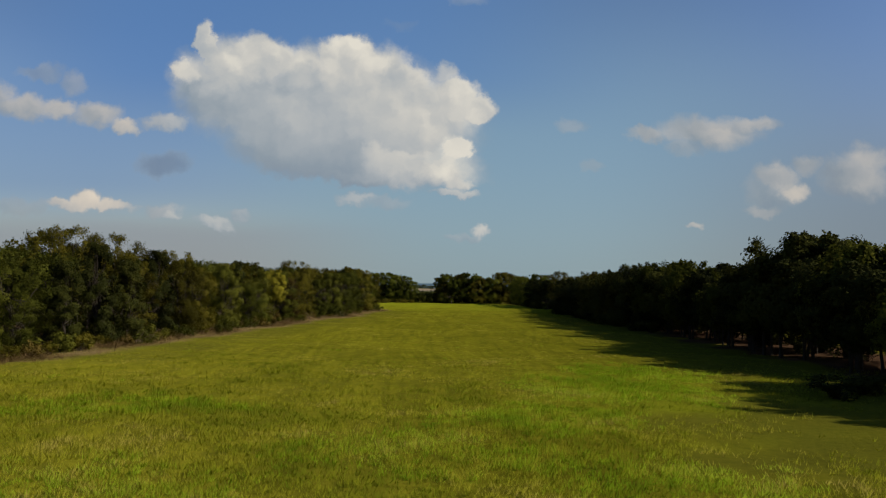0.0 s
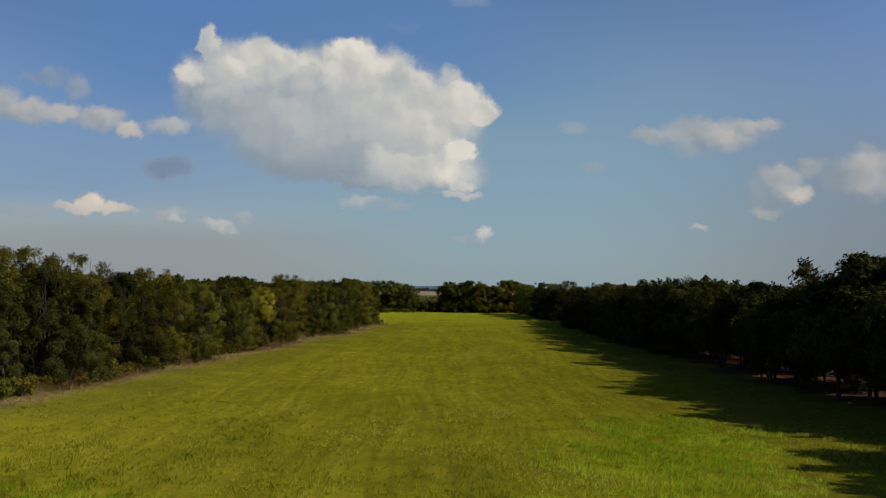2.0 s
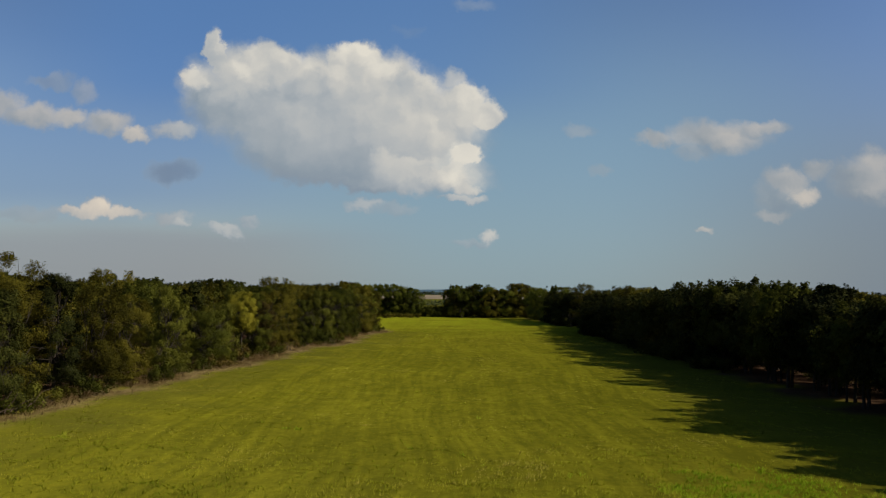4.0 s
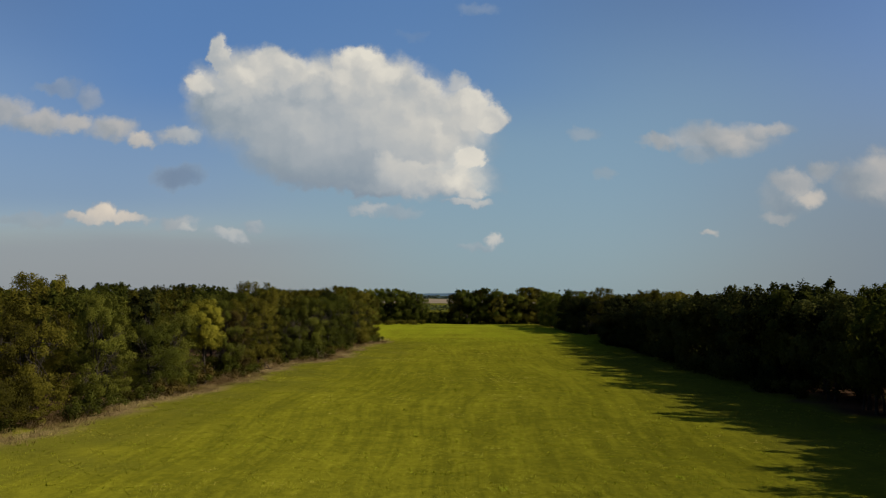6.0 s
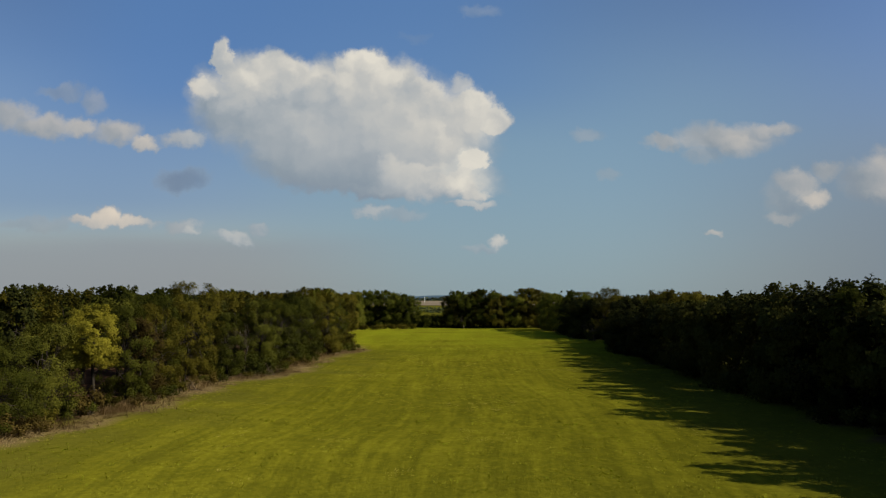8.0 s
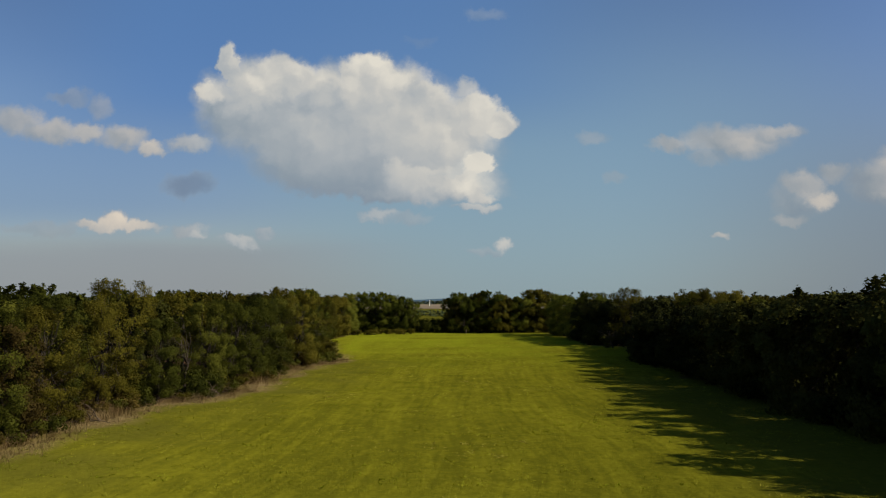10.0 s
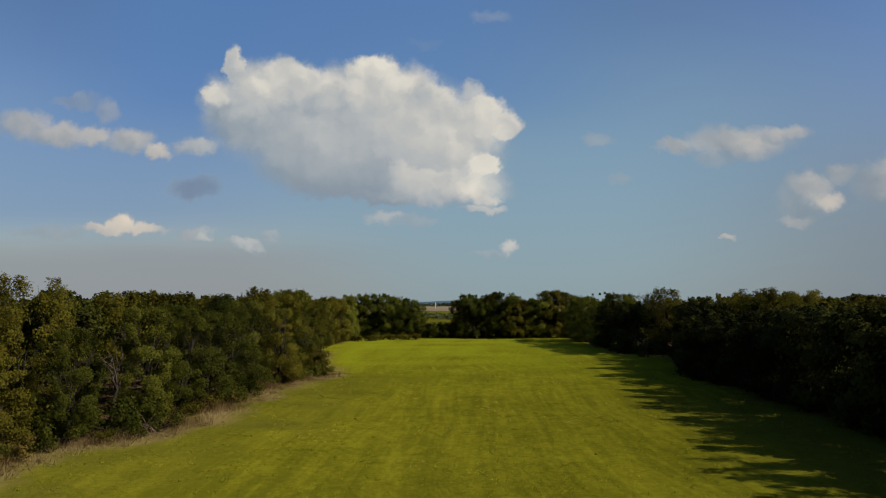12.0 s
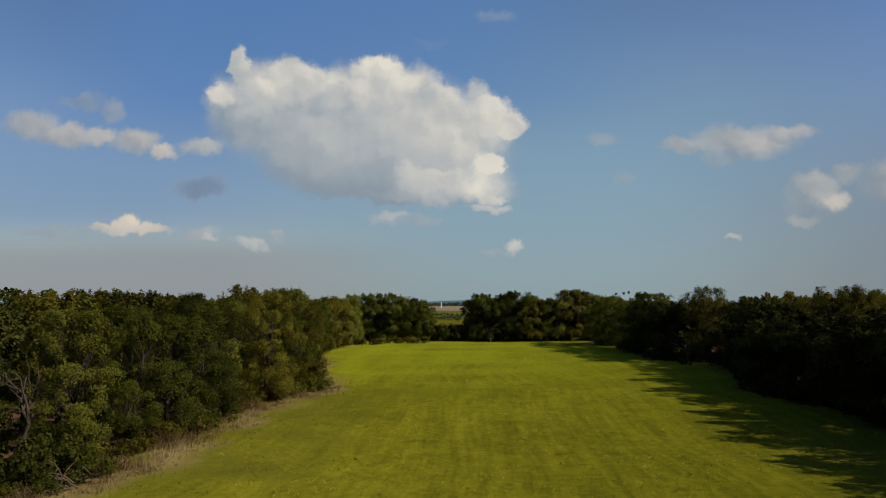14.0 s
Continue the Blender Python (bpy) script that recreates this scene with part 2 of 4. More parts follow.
def bark(name, dark, light):
    m, n = material(name)
    place = n.add("ShaderNodeTexCoord", out=3)
    long = n.vec("MULTIPLY", place, (1, 1, 0.18))
    ridge = n.noise(long, 16, 5, 0.65)
    blotch = n.noise(place, 1.7, 3)
    colour = n.ramp(n.math("MULTIPLY_ADD", blotch, 0.5, n.math("MULTIPLY", ridge, 0.55)), [(0.3, dark), (0.75, light)])
    finish(n, colour, 0.9, 0.1, bump=ridge, bump_size=0.03)
    return m


LEAF_OLIVE = foliage("olive_leaves", (0.0235, 0.0222, 0.0036), (0.0600, 0.0530, 0.0065), (0.1140, 0.1000, 0.0130), 0.36)
LEAF_GREEN = foliage("green_leaves", (0.0195, 0.0231, 0.0040), (0.0470, 0.0520, 0.0071), (0.0940, 0.0950, 0.0136), 0.36)
# leaves of dark trees, also used to paint shade into the east belt
LEAF_DARK_AND_SHADED = foliage("dark_leaves", (0.0090, 0.0108, 0.0032), (0.0220, 0.0250, 0.0052), (0.0470, 0.0480, 0.0090), 0.1)
# greener far-end leaves, lightened for the light and haze on them
LEAF_FAR_LIT = foliage("fresh_green_leaves", (0.030, 0.037, 0.0055), (0.070, 0.080, 0.0100), (0.130, 0.132, 0.0175), 0.4)
LEAF_YELLOW = foliage("yellowing_leaves", (0.052, 0.050, 0.0045), (0.112, 0.104, 0.0085), (0.170, 0.152, 0.0165))
LEAF_RUST = foliage("browning_leaves", (0.0230, 0.0165, 0.0050), (0.0520, 0.0375, 0.0088), (0.0880, 0.0640, 0.0145))
BARK = bark("grey_brown_bark", (0.010, 0.008, 0.006), (0.040, 0.033, 0.025))
BARK_DRY = bark("dry_branches", (0.035, 0.025, 0.016), (0.115, 0.085, 0.055))
BARK_PALE = bark("weathered_wood", (0.022, 0.017, 0.012), (0.064, 0.050, 0.037))


def grass_blades(name, stops):
    m, n = material(name)
    geo = n.nodes.new("ShaderNodeNewGeometry")
    place = n.add("ShaderNodeTexCoord", out=3)
    patch = n.span(n.noise(place, 0.14, 3), 0.34, 0.66)
    tuft = n.span(n.noise(place, 0.8, 2), 0.3, 0.7)
    value = n.math("ADD", n.math("MULTIPLY", geo.outputs["Random Per Island"], 0.22), n.math("MULTIPLY_ADD", patch, 0.50, n.math("MULTIPLY_ADD", tuft, 0.24, 0.08)))
    colour = n.ramp(value, stops)
    finish(n, colour, 0.9, 0.0, clear=colour, clear_amount=0.3, matte=0.3)
    return m


GRASS = grass_blades("meadow_grass", [(0.30, (0.104, 0.127, 0.0075)), (0.52, (0.165, 0.181, 0.0105)), (0.72, (0.223, 0.220, 0.017)), (0.9, (0.285, 0.242, 0.050))])
GRASS_LUSH = grass_blades("lush_grass", [(0.30, (0.105, 0.178, 0.0075)), (0.55, (0.172, 0.258, 0.010)), (0.9, (0.260, 0.315, 0.025))])
WEEDS = grass_blades("brown_weeds", [(0.30, (0.054, 0.036, 0.0144)), (0.55, (0.126, 0.0828, 0.0342)), (0.9, (0.234, 0.171, 0.081))])
GRASS_DRY = grass_blades("dry_grass", [(0.30, (0.080, 0.054, 0.021)), (0.55, (0.172, 0.124, 0.053)), (0.9, (0.290, 0.220, 0.108))])

# ---- the plan: a long meadow between two belts of trees ----
WEST = ((-200, -35), (40, -33), (57, -29.4), (70, -27.4), (93, -24.8), (107, -22.3), (126, -21.6), (131, -17.9), (140, -17.3), (156, -17.4), (168, -14.5), (174, -15.4), (185, -19.5), (205, -23), (230, -25), (250, -23), (600, -23))
EAST_EDGE = ((-200, 27.5), (40, 27.5), (63, 27), (84, 26.6), (103, 26.8), (110, 27.2), (125, 27.0), (140, 26.8), (172, 26.3), (180, 29), (198, 33), (206, 28), (217, 26.5), (250, 23), (600, 23))
FAR_EDGE = 259.0


def west(y):
    return np.interp(y, [p[0] for p in WEST], [p[1] for p in WEST])


def east(y):
    return np.interp(y, [p[0] for p in EAST_EDGE], [p[1] for p in EAST_EDGE])


def rough_noise(x, y, size, seed=0.0):
    """Smooth noise for arrays, about -1 to 1, from a few turned waves."""
    rng = np.random.default_rng(int(seed * 97) + 5)
    total = np.zeros_like(x, dtype=float)
    for k in range(7):
        a, p = rng.uniform(0, 6.283, 2)
        f = 6.283 / size * rng.uniform(0.6, 1.9)
        total += np.sin((x * np.cos(a) + y * np.sin(a)) * f + p)
    return total / 3.2


def mesh_from(name, verts, faces, mat, smooth=False):
    """A mesh from arrays; faces is an (n, 3) or (n, 4) array."""
    verts, faces = np.asarray(verts, dtype=np.float32), np.asarray(faces, dtype=np.int32)
    me = bpy.data.meshes.new(name)
    me.vertices.add(len(verts))
    me.vertices.foreach_set("co", verts.ravel())
    k = faces.shape[1]
    me.loops.add(faces.size)
    me.loops.foreach_set("vertex_index", faces.ravel())
    me.polygons.add(len(faces))
    me.polygons.foreach_set("loop_start", np.arange(0, faces.size, k, dtype=np.int32))
    me.polygons.foreach_set("loop_total", np.full(len(faces), k, dtype=np.int32))
    me.update(calc_edges=True)
    if smooth:
        me.polygons.foreach_set("use_smooth", np.ones(len(faces), dtype=bool))
    me.materials.append(mat)
    return me


# ---- ground: one sheet to the horizon ----
def ground_height(x, y):
    inside = np.clip((np.abs(y - 120) < 170) * 1.0, 0, 1)
    return 0.10 * rough_noise(x, y, 23, 1) * inside + 0.035 * rough_noise(x, y, 4.2, 2) * inside


def build_ground():
    far = np.geomspace(1, 60, 26)[1:]
    xs = np.concatenate((-80 * far[::-1], np.arange(-80, 80.1, 1.25), 80 * far))
    ys = np.concatenate((-30 - 40 * (far[::-1] - 1) * 2, np.arange(-30, 290.1, 1.25), 290 + 80 * (far - 1)))
    gx, gy = np.meshgrid(xs, ys)
    x, y = gx.ravel(), gy.ravel()
    z = ground_height(x, y)
    nx, ny = len(xs), len(ys)
    idx = np.arange(nx * ny).reshape(ny, nx)
    faces = np.stack((idx[:-1, :-1], idx[:-1, 1:], idx[1:, 1:], idx[1:, :-1]), -1).reshape(-1, 4)
    m, n = material("meadow_ground")
    place = n.add("ShaderNodeTexCoord", out=3)
    litter = n.add("ShaderNodeAttribute", attribute="litter", out=2)
    dry = n.add("ShaderNodeAttribute", attribute="dry", out=2)
    lush = n.add("ShaderNodeAttribute", attribute="lush", out=2)
    margin = n.add("ShaderNodeAttribute", attribute="margin", out=2)
    broad = n.noise(place, 0.05, 3)
    patch = n.noise(place, 0.33, 4, 0.6)
    tuft = n.noise(place, 2.6, 5, 0.65)
    grain = n.noise(place, 14, 4, 0.7)
    swath = n.noise(n.vec("MULTIPLY", place, (0.55, 0.045, 1)), 1.0, 3, 0.6)
    clod = n.noise(n.vec("MULTIPLY", place, (1.0, 0.6, 1)), 1.0, 4, 0.7)
    lines = n.noise(n.vec("MULTIPLY", n.vec("ADD", place, n.vec("MULTIPLY", n.noise(place, 0.02, 1, out=1), (14, 0, 0))), (1.9, 0.07, 1)), 1.0, 3, 0.55)
    value = n.math("ADD", n.math("MULTIPLY_ADD", broad, 0.22, n.math("MULTIPLY_ADD", lines, 0.26, n.math("MULTIPLY", patch, 0.14))),
                   n.math("MULTIPLY_ADD", tuft, 0.24, n.math("MULTIPLY_ADD", swath, 0.22, n.math("MULTIPLY_ADD", grain, 0.20, n.math("MULTIPLY_ADD", clod, 0.28, -0.27)))))
    value = n.math("MULTIPLY_ADD", value, 1.3, -0.18)
    green = n.ramp(value, [(0.40, (0.075, 0.074, 0.0058)), (0.55, (0.117, 0.113, 0.0080)), (0.68, (0.157, 0.148, 0.0105)), (0.84, (0.202, 0.173, 0.025))])
    deep = n.ramp(n.math("MULTIPLY_ADD", tuft, 0.5, n.math("MULTIPLY", grain, 0.4)), [(0.25, (0.112, 0.132, 0.0065)), (0.7, (0.198, 0.214, 0.0115))])
    green = n.mix(lush, green, deep)
    # olive of the rough margins, shared by the shade painted along the east belt
    shaggy_and_shade = n.ramp(n.math("MULTIPLY_ADD", tuft, 0.4, n.math("MULTIPLY_ADD", grain, 0.3, n.math("MULTIPLY", patch, 0.3))), [(0.3, (0.046, 0.047, 0.006)), (0.7, (0.102, 0.097, 0.011))])
    green = n.mix(margin, green, shaggy_and_shade)
    straw = n.ramp(n.math("MULTIPLY_ADD", grain, 0.6, n.math("MULTIPLY", patch, 0.4)), [(0.3, (0.062, 0.044, 0.018)), (0.7, (0.205, 0.150, 0.068))])
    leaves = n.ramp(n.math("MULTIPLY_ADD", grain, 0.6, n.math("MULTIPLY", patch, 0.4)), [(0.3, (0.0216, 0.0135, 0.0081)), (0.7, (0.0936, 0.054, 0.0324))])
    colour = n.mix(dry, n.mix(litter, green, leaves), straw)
    finish(n, colour, 0.95, 0.0, bump=n.math("MULTIPLY_ADD", tuft, 0.7, n.math("MULTIPLY", grain, 0.3)), bump_size=0.17, matte=0.5)
    me = mesh_from("ground", np.stack((x, y, z), -1), faces, m, True)
    wob = 1.6 * rough_noise(x, y, 9, 3) + 0.7 * rough_noise(x, y, 2.7, 4)
    within = np.clip((300 - y) / 20, 0, 1) * np.clip((110 - np.abs(x)) / 15, 0, 1)
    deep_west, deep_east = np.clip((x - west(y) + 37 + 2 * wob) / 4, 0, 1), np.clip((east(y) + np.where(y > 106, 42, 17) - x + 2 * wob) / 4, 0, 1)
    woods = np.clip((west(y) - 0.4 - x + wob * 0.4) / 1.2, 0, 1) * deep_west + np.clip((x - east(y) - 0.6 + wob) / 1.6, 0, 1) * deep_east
    straw_and_sun = np.clip(1.35 - np.abs(x - west(y) - 1.0 + wob * 0.5) / 1.35, 0, 1) * np.clip((215 - y) / 12, 0, 1) * np.clip(0.75 + 0.6 * rough_noise(x * 0.2, y, 13, 21), 0, 1)
    # pale band by the east recess stands in for a streak of sunlight
    straw_and_sun = np.maximum(straw_and_sun, np.clip(1.1 - np.abs(x - east(y) + 0.6 + wob * 0.4) / 1.1, 0, 1) * np.clip((y - 180) / 6, 0, 1) * np.clip((216 - y) / 6, 0, 1))
    greener = np.clip(1 - ((x - 11 + 0.2 * (y - 40)) ** 2 / 55 + (y - 38) ** 2 / 190) + 0.5 * rough_noise(x, y, 6, 6), 0, 1) * 0.8
    greener = np.maximum(greener, np.clip(1 - np.abs(x - west(y) - 5.5) / 4.5, 0, 1) * np.clip((y - 178) / 12, 0, 1) * np.clip((258 - y) / 8, 0, 1) * 0.8)
    # far meadow greener, with the brightness of grazing light added to its colour
    greener = np.maximum(greener, np.clip((y - 150) / 70, 0, 1) * np.clip((262 - y) / 6, 0, 1) * np.clip(0.6 + 0.3 * rough_noise(x, y * 0.5, 12, 51), 0, 0.9))
    shaggy_and_shade = np.clip(1.25 - np.abs(x - west(y) - 4.5 + 0.9 * wob) / 6.0, 0, 1) * np.clip((y - 40) / 15, 0, 1) * np.clip((175 - y) / 15, 0, 1) * np.clip(0.75 + 0.35 * rough_noise(x, y, 8, 71), 0.25, 1.0)
    # oval of darker ground in the south-east of the meadow
    dark_patch = np.clip(1.25 - ((x - 18) / 10) ** 2 - ((y - 27) / 16) ** 2 + 0.2 * wob, 0, 0.85)
    # strip where the east belt's shade is put into the ground colour
    east_shade = np.clip(1.25 - np.abs(x - east(y) + 3.5 + 0.8 * wob) / 6.5, 0, 0.95) * np.clip((155 - y) / 15, 0, 1) * np.clip((y - 30) / 8, 0, 1)
    shaggy_and_shade = np.maximum(np.maximum(shaggy_and_shade, np.clip((y - 272) / 4, 0, 1)), np.maximum(dark_patch, east_shade))
    for key, values in (("litter", np.clip(woods, 0, 1) * within * np.clip((y - np.where(x < 0, 42, 18) + wob) / 3, 0, 1)), ("dry", straw_and_sun * within), ("lush", greener), ("margin", shaggy_and_shade)):
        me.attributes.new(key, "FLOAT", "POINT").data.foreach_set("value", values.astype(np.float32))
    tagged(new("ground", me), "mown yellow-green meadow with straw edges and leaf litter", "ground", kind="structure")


build_ground()


# ---- trees ----
def tube(path, radii, sides=6):
    """A tapered tube along a path of points."""
    path = np.asarray(path, dtype=float)
    rows = []
    for i, p in enumerate(path):
        d = path[min(i + 1, len(path) - 1)] - path[max(i - 1, 0)]
        d = d / (np.linalg.norm(d) + 1e-9)
        a = np.cross(d, (0.31, 0.95, 0.05))
        a /= np.linalg.norm(a) + 1e-9
        b = np.cross(d, a)
        t = np.linspace(0, 2 * np.pi, sides, endpoint=False)[:, None]
        rows.append(p + radii[i] * (np.cos(t) * a + np.sin(t) * b))
    verts = np.concatenate(rows)
    faces = []
    for i in range(len(path) - 1):
        for j in range(sides):
            k = (j + 1) % sides
            faces.append((i * sides + j, i * sides + k, (i + 1) * sides + k, (i + 1) * sides + j))
    return verts, np.array(faces)


def joined(pieces):
    verts, faces, base = [], [], 0
    for v, f in pieces:
        verts.append(v)
        faces.append(f + base)
        base += len(v)
    return np.concatenate(verts), np.concatenate(faces)


def bend(rng, a, b, steps, swing):
    """A crooked line of points from a to b."""
    a, b = np.asarray(a, dtype=float), np.asarray(b, dtype=float)
    t = np.linspace(0, 1, steps)[:, None]
    line = a + (b - a) * t
    line[1:-1] += rng.normal(0, swing, (steps - 2, 3))
    line[:, 2] += 0.12 * np.linalg.norm(b - a) * (t[:, 0] * (1 - t[:, 0])) * 2
    return line


def leaf_faces(rng, centres, outward, size):
    """One pointed leaf spray at each centre, leaning outward and up."""
    n = len(centres)
    normal = outward * 1.15 + rng.normal(0, 0.28, (n, 3)) + np.array((0, 0, 0.05))
    normal /= np.linalg.norm(normal, axis=1, keepdims=True) + 1e-9
    along = np.cross(normal, rng.normal(0, 1, (n, 3)))
    along /= np.linalg.norm(along, axis=1, keepdims=True) + 1e-9
    side = np.cross(normal, along)
    s = size * rng.uniform(0.65, 1.35, (n, 1))
    verts = np.stack((centres - along * s * 0.35 + side * s * 0.42, centres - along * s * 0.35 - side * s * 0.42, centres + along * s * 0.65), 1).reshape(-1, 3)
    return verts, np.arange(3 * n).reshape(-1, 3)


def sprigs(rng, centre, radius, out, number, per, size, rise, reach=(0.75, 1.35)):
    """Leafy twigs that fan outward and up from clumps: number of twigs, per leaves on each."""
    which = rng.integers(0, len(centre), number)
    d = out[which] * 0.75 + rng.normal(0, 0.5, (number, 3)) + np.array((0, 0, rise))
    d /= np.linalg.norm(d, axis=1, keepdims=True)
    length = radius[which][:, None] * rng.uniform(*reach, (number, 1))
    t = rng.random((number, per, 1)) ** 0.85
    spread = (0.07 + 0.17 * radius[which])[:, None, None] * (1.12 - t)
    at = centre[which][:, None] + d[:, None] * (0.25 + 0.85 * t) * length[:, None] + rng.normal(0, 1, (number, per, 3)) * spread
    face = 0.3 * np.repeat(d, per, 0) + 0.8 * np.repeat(out[which], per, 0) + rng.normal(0, 0.25, (number * per, 3))
    return leaf_faces(rng, at.reshape(-1, 3), face, size)


def tree_shape(seed, height, spread, base, leaves, size, style="round", stems=1):
    """Arrays of a tree: (trunk verts, faces), (crown verts, faces). base: height of the crown's foot."""
    rng = np.random.default_rng(seed)
    mid, half = (height + base) / 2, (height - base) / 2
    # clumps of leaves fill the crown unevenly, thicker towards its skin
    count = 96 if leaves > 15000 else 72 if leaves > 9000 else 44
    puffs = []
    lobes = rng.uniform(0.74, 1.12, 9)
    while len(puffs) < count:
        angle, up = rng.uniform(0, 6.2832), rng.uniform(-1, 1) if rng.random() < 0.78 else rng.uniform(-1, -0.5)
        turn = angle / 6.2832 * 7.99
        k = int(turn)
        lobe = lobes[k] + (lobes[(k + 1) % 8] - lobes[k]) * (turn - k)
        high = max(0.0, up)
        if style == "round":
            wide = math.sqrt(1.02 - 0.90 * high ** 2.4) * (1 - 0.14 * max(0, -up))
        elif style == "cone":
            wide = 1.0 - 0.66 * (up * 0.5 + 0.5) ** 1.3
        elif style == "column":
            wide = 1.0 - 0.55 * high ** 2
        else:  # vase
            wide = (0.80 + 0.25 * (up * 0.5 + 0.5)) * math.sqrt(1.02 - 0.85 * high ** 3)
        r = rng.random() ** 0.42 * spread * wide * lobe
        radius = spread * (rng.uniform(0.13, 0.27) if leaves > 15000 else rng.uniform(0.16, 0.30))
        p = np.array((math.cos(angle) * r, math.sin(angle) * r, mid + up * half * 0.94))
        p[2] = min(max(p[2], base + 0.25), height - radius * 1.0)
        puffs.append((p, radius))
    centre, radius = np.array([p for p, _ in puffs]), np.array([r for _, r in puffs])
    out = (centre - (0, 0, mid - 0.25 * half)) / (spread, spread, half)
    out /= np.linalg.norm(out, axis=1, keepdims=True) + 0.15
    out *= (1, 1, 0.65)
    # the body of each clump
    pick = rng.choice(count, int(leaves * 0.52), p=radius ** 2 / (radius ** 2).sum())
    d = rng.normal(0, 1, (len(pick), 3))
    d /= np.linalg.norm(d, axis=1, keepdims=True)
    d[:, 2] = np.where((d[:, 2] < 0) & (rng.random(len(d)) < 0.35), -d[:, 2], d[:, 2])
    where = centre[pick] + d * radius[pick][:, None] * rng.random((len(pick), 1)) ** 0.4 * rng.uniform(0.85, 1.12, (len(pick), 1)) * (1, 1, 0.92)
    pieces = [leaf_faces(rng, where, 0.3 * d + 1.0 * out[pick], size)]
    # twigs all over it, and longer upright shoots out of its top
    pieces.append(sprigs(rng, centre, radius, out, max(60, int(leaves * 0.34 / 16)), 16, size * 0.92, 0.35, (0.7, 1.15)))
    top = centre[:, 2] > base + 0.62 * (height - base)
    pieces.append(sprigs(rng, centre[top], radius[top], out[top], max(30, int(leaves * 0.16 / 26)), 26, size * 0.72, 0.9, (0.8, 1.2)))
    crown = joined(pieces)
    # trunk, limbs and twigs that reach the clumps
    wood = []
    limbs = sorted(puffs, key=lambda p: p[0][2])
    for s in range(stems):
        foot = np.array((*(rng.normal(0, 0.28 if stems > 1 else 0.05, 2)), -0.15))
        lean = rng.normal(0, 0.45 if stems > 1 else 0.25, 2)
        fork = np.array((lean[0], lean[1], max(base + 0.35 * (height - base), 1.6)))
        peak = fork + np.array((*rng.normal(0, 0.5, 2), 0.38 * (height - base)))
        girth = 0.015 * height / math.sqrt(stems) * rng.uniform(0.85, 1.2)
        line = np.concatenate((bend(rng, foot, fork, 5, 0.07), bend(rng, fork, peak, 4, 0.10)[1:]))
        wood.append(tube(line, np.linspace(girth * 1.25, girth * 0.22, len(line)) * np.array([1.25] + [1] * (len(line) - 1)), 7))
        step = 3 if leaves > 15000 else 6
        for p, r in limbs[s::stems * step]:
            start = line[2 + rng.integers(len(line) - 3)]
            wood.append(tube(bend(rng, start, p, 5, 0.13), np.linspace(girth * 0.34, 0.010, 5), 5))
            for _ in range(2 if leaves > 15000 else 0):
                wood.append(tube(bend(rng, start * 0.35 + p * 0.65, p + rng.normal(0, r * 0.6, 3), 4, 0.06), np.linspace(girth * 0.16, 0.008, 4), 4))
    return joined(wood), crown


def make_tree(shape, leaf, trunk_mat, label, group):
    (tv, tf), (cv, cf) = shape
    root = tagged(new("tree"), label, "tree", group)
    for name, v, f, mat in (("trunk", tv, tf, trunk_mat), ("crown", cv, cf, leaf)):
        new(name, mesh_from(name, v, f, mat, name == "trunk")).parent = root
    return root


class Wood:
    """Kinds of trees, each built once at first use, then copied."""

    def __init__(self):
        self.made = {}

    def plant(self, key, x, y, turn, size, high=1.0):
        shape_args, leaf, label, group = KINDS[key]
        m = pose(x, y, float(ground_height(np.array([x]), np.array([y]))[0]) - 0.02, 0, 0, turn) @ Matrix.Diagonal((size, size, size * high, 1))
        if key not in self.made:
            self.made[key] = make_tree(tree_shape(*shape_args), leaf, BARK, label, group)
            self.made[key].matrix_basis = m
            return self.made[key]
        copy = copy_thing(self.made[key], Matrix())
        copy.matrix_basis = m
        return copy


WG, EG, FG = "trees of the west belt", "trees of the east belt", "trees at the far end"
NEAR, SHADE, MID, FAR_LEAVES = 28000, 12000, 5600, 2600
KINDS = {}
LOOKS = (("olive", LEAF_OLIVE, "round", "olive-green broadleaf tree, dense to the meadow's edge"),
         ("green", LEAF_GREEN, "vase", "green broadleaf tree with a loose feathery top"),
         ("dark", LEAF_DARK_AND_SHADED, "cone", "dark green tree, narrow and dense, in the belt"),
         ("olive_tall", LEAF_OLIVE, "vase", "tall olive-green tree with loose upright shoots"),
         ("green_wide", LEAF_GREEN, "round", "wide leafy green tree on the meadow's edge"))
for i, (key, leaf, style, label) in enumerate(LOOKS):
    high, spread = (8.7, 9.0, 8.5, 9.3, 8.1)[i], (3.0, 2.8, 2.3, 2.7, 3.3)[i]
    KINDS["near_" + key] = ((100 + i, high, spread, 0.35, NEAR, 0.11, style), leaf, label, WG)
    KINDS["mid_" + key] = ((200 + i, high, spread * 1.05, 2.2, MID, 0.205, style), leaf, label.replace("to the meadow's edge", "inside the belt").replace("on the meadow's edge", "inside the belt"), WG)
    KINDS["back_" + key] = ((300 + i, high, spread * 1.1, 4.3, FAR_LEAVES, 0.30, style), leaf, "tree deep in the belt, only its top seen", WG)
KINDS["near_yellow"] = ((150, 8.1, 2.2, 3.4, NEAR, 0.11, "round"), LEAF_YELLOW, "yellow-green tree turning early, at the meadow's edge", WG)
KINDS["near_rust"] = ((151, 7.0, 2.4, 0.6, 11000, 0.14, "vase"), LEAF_RUST, "thin browning tree at the meadow's edge", WG)
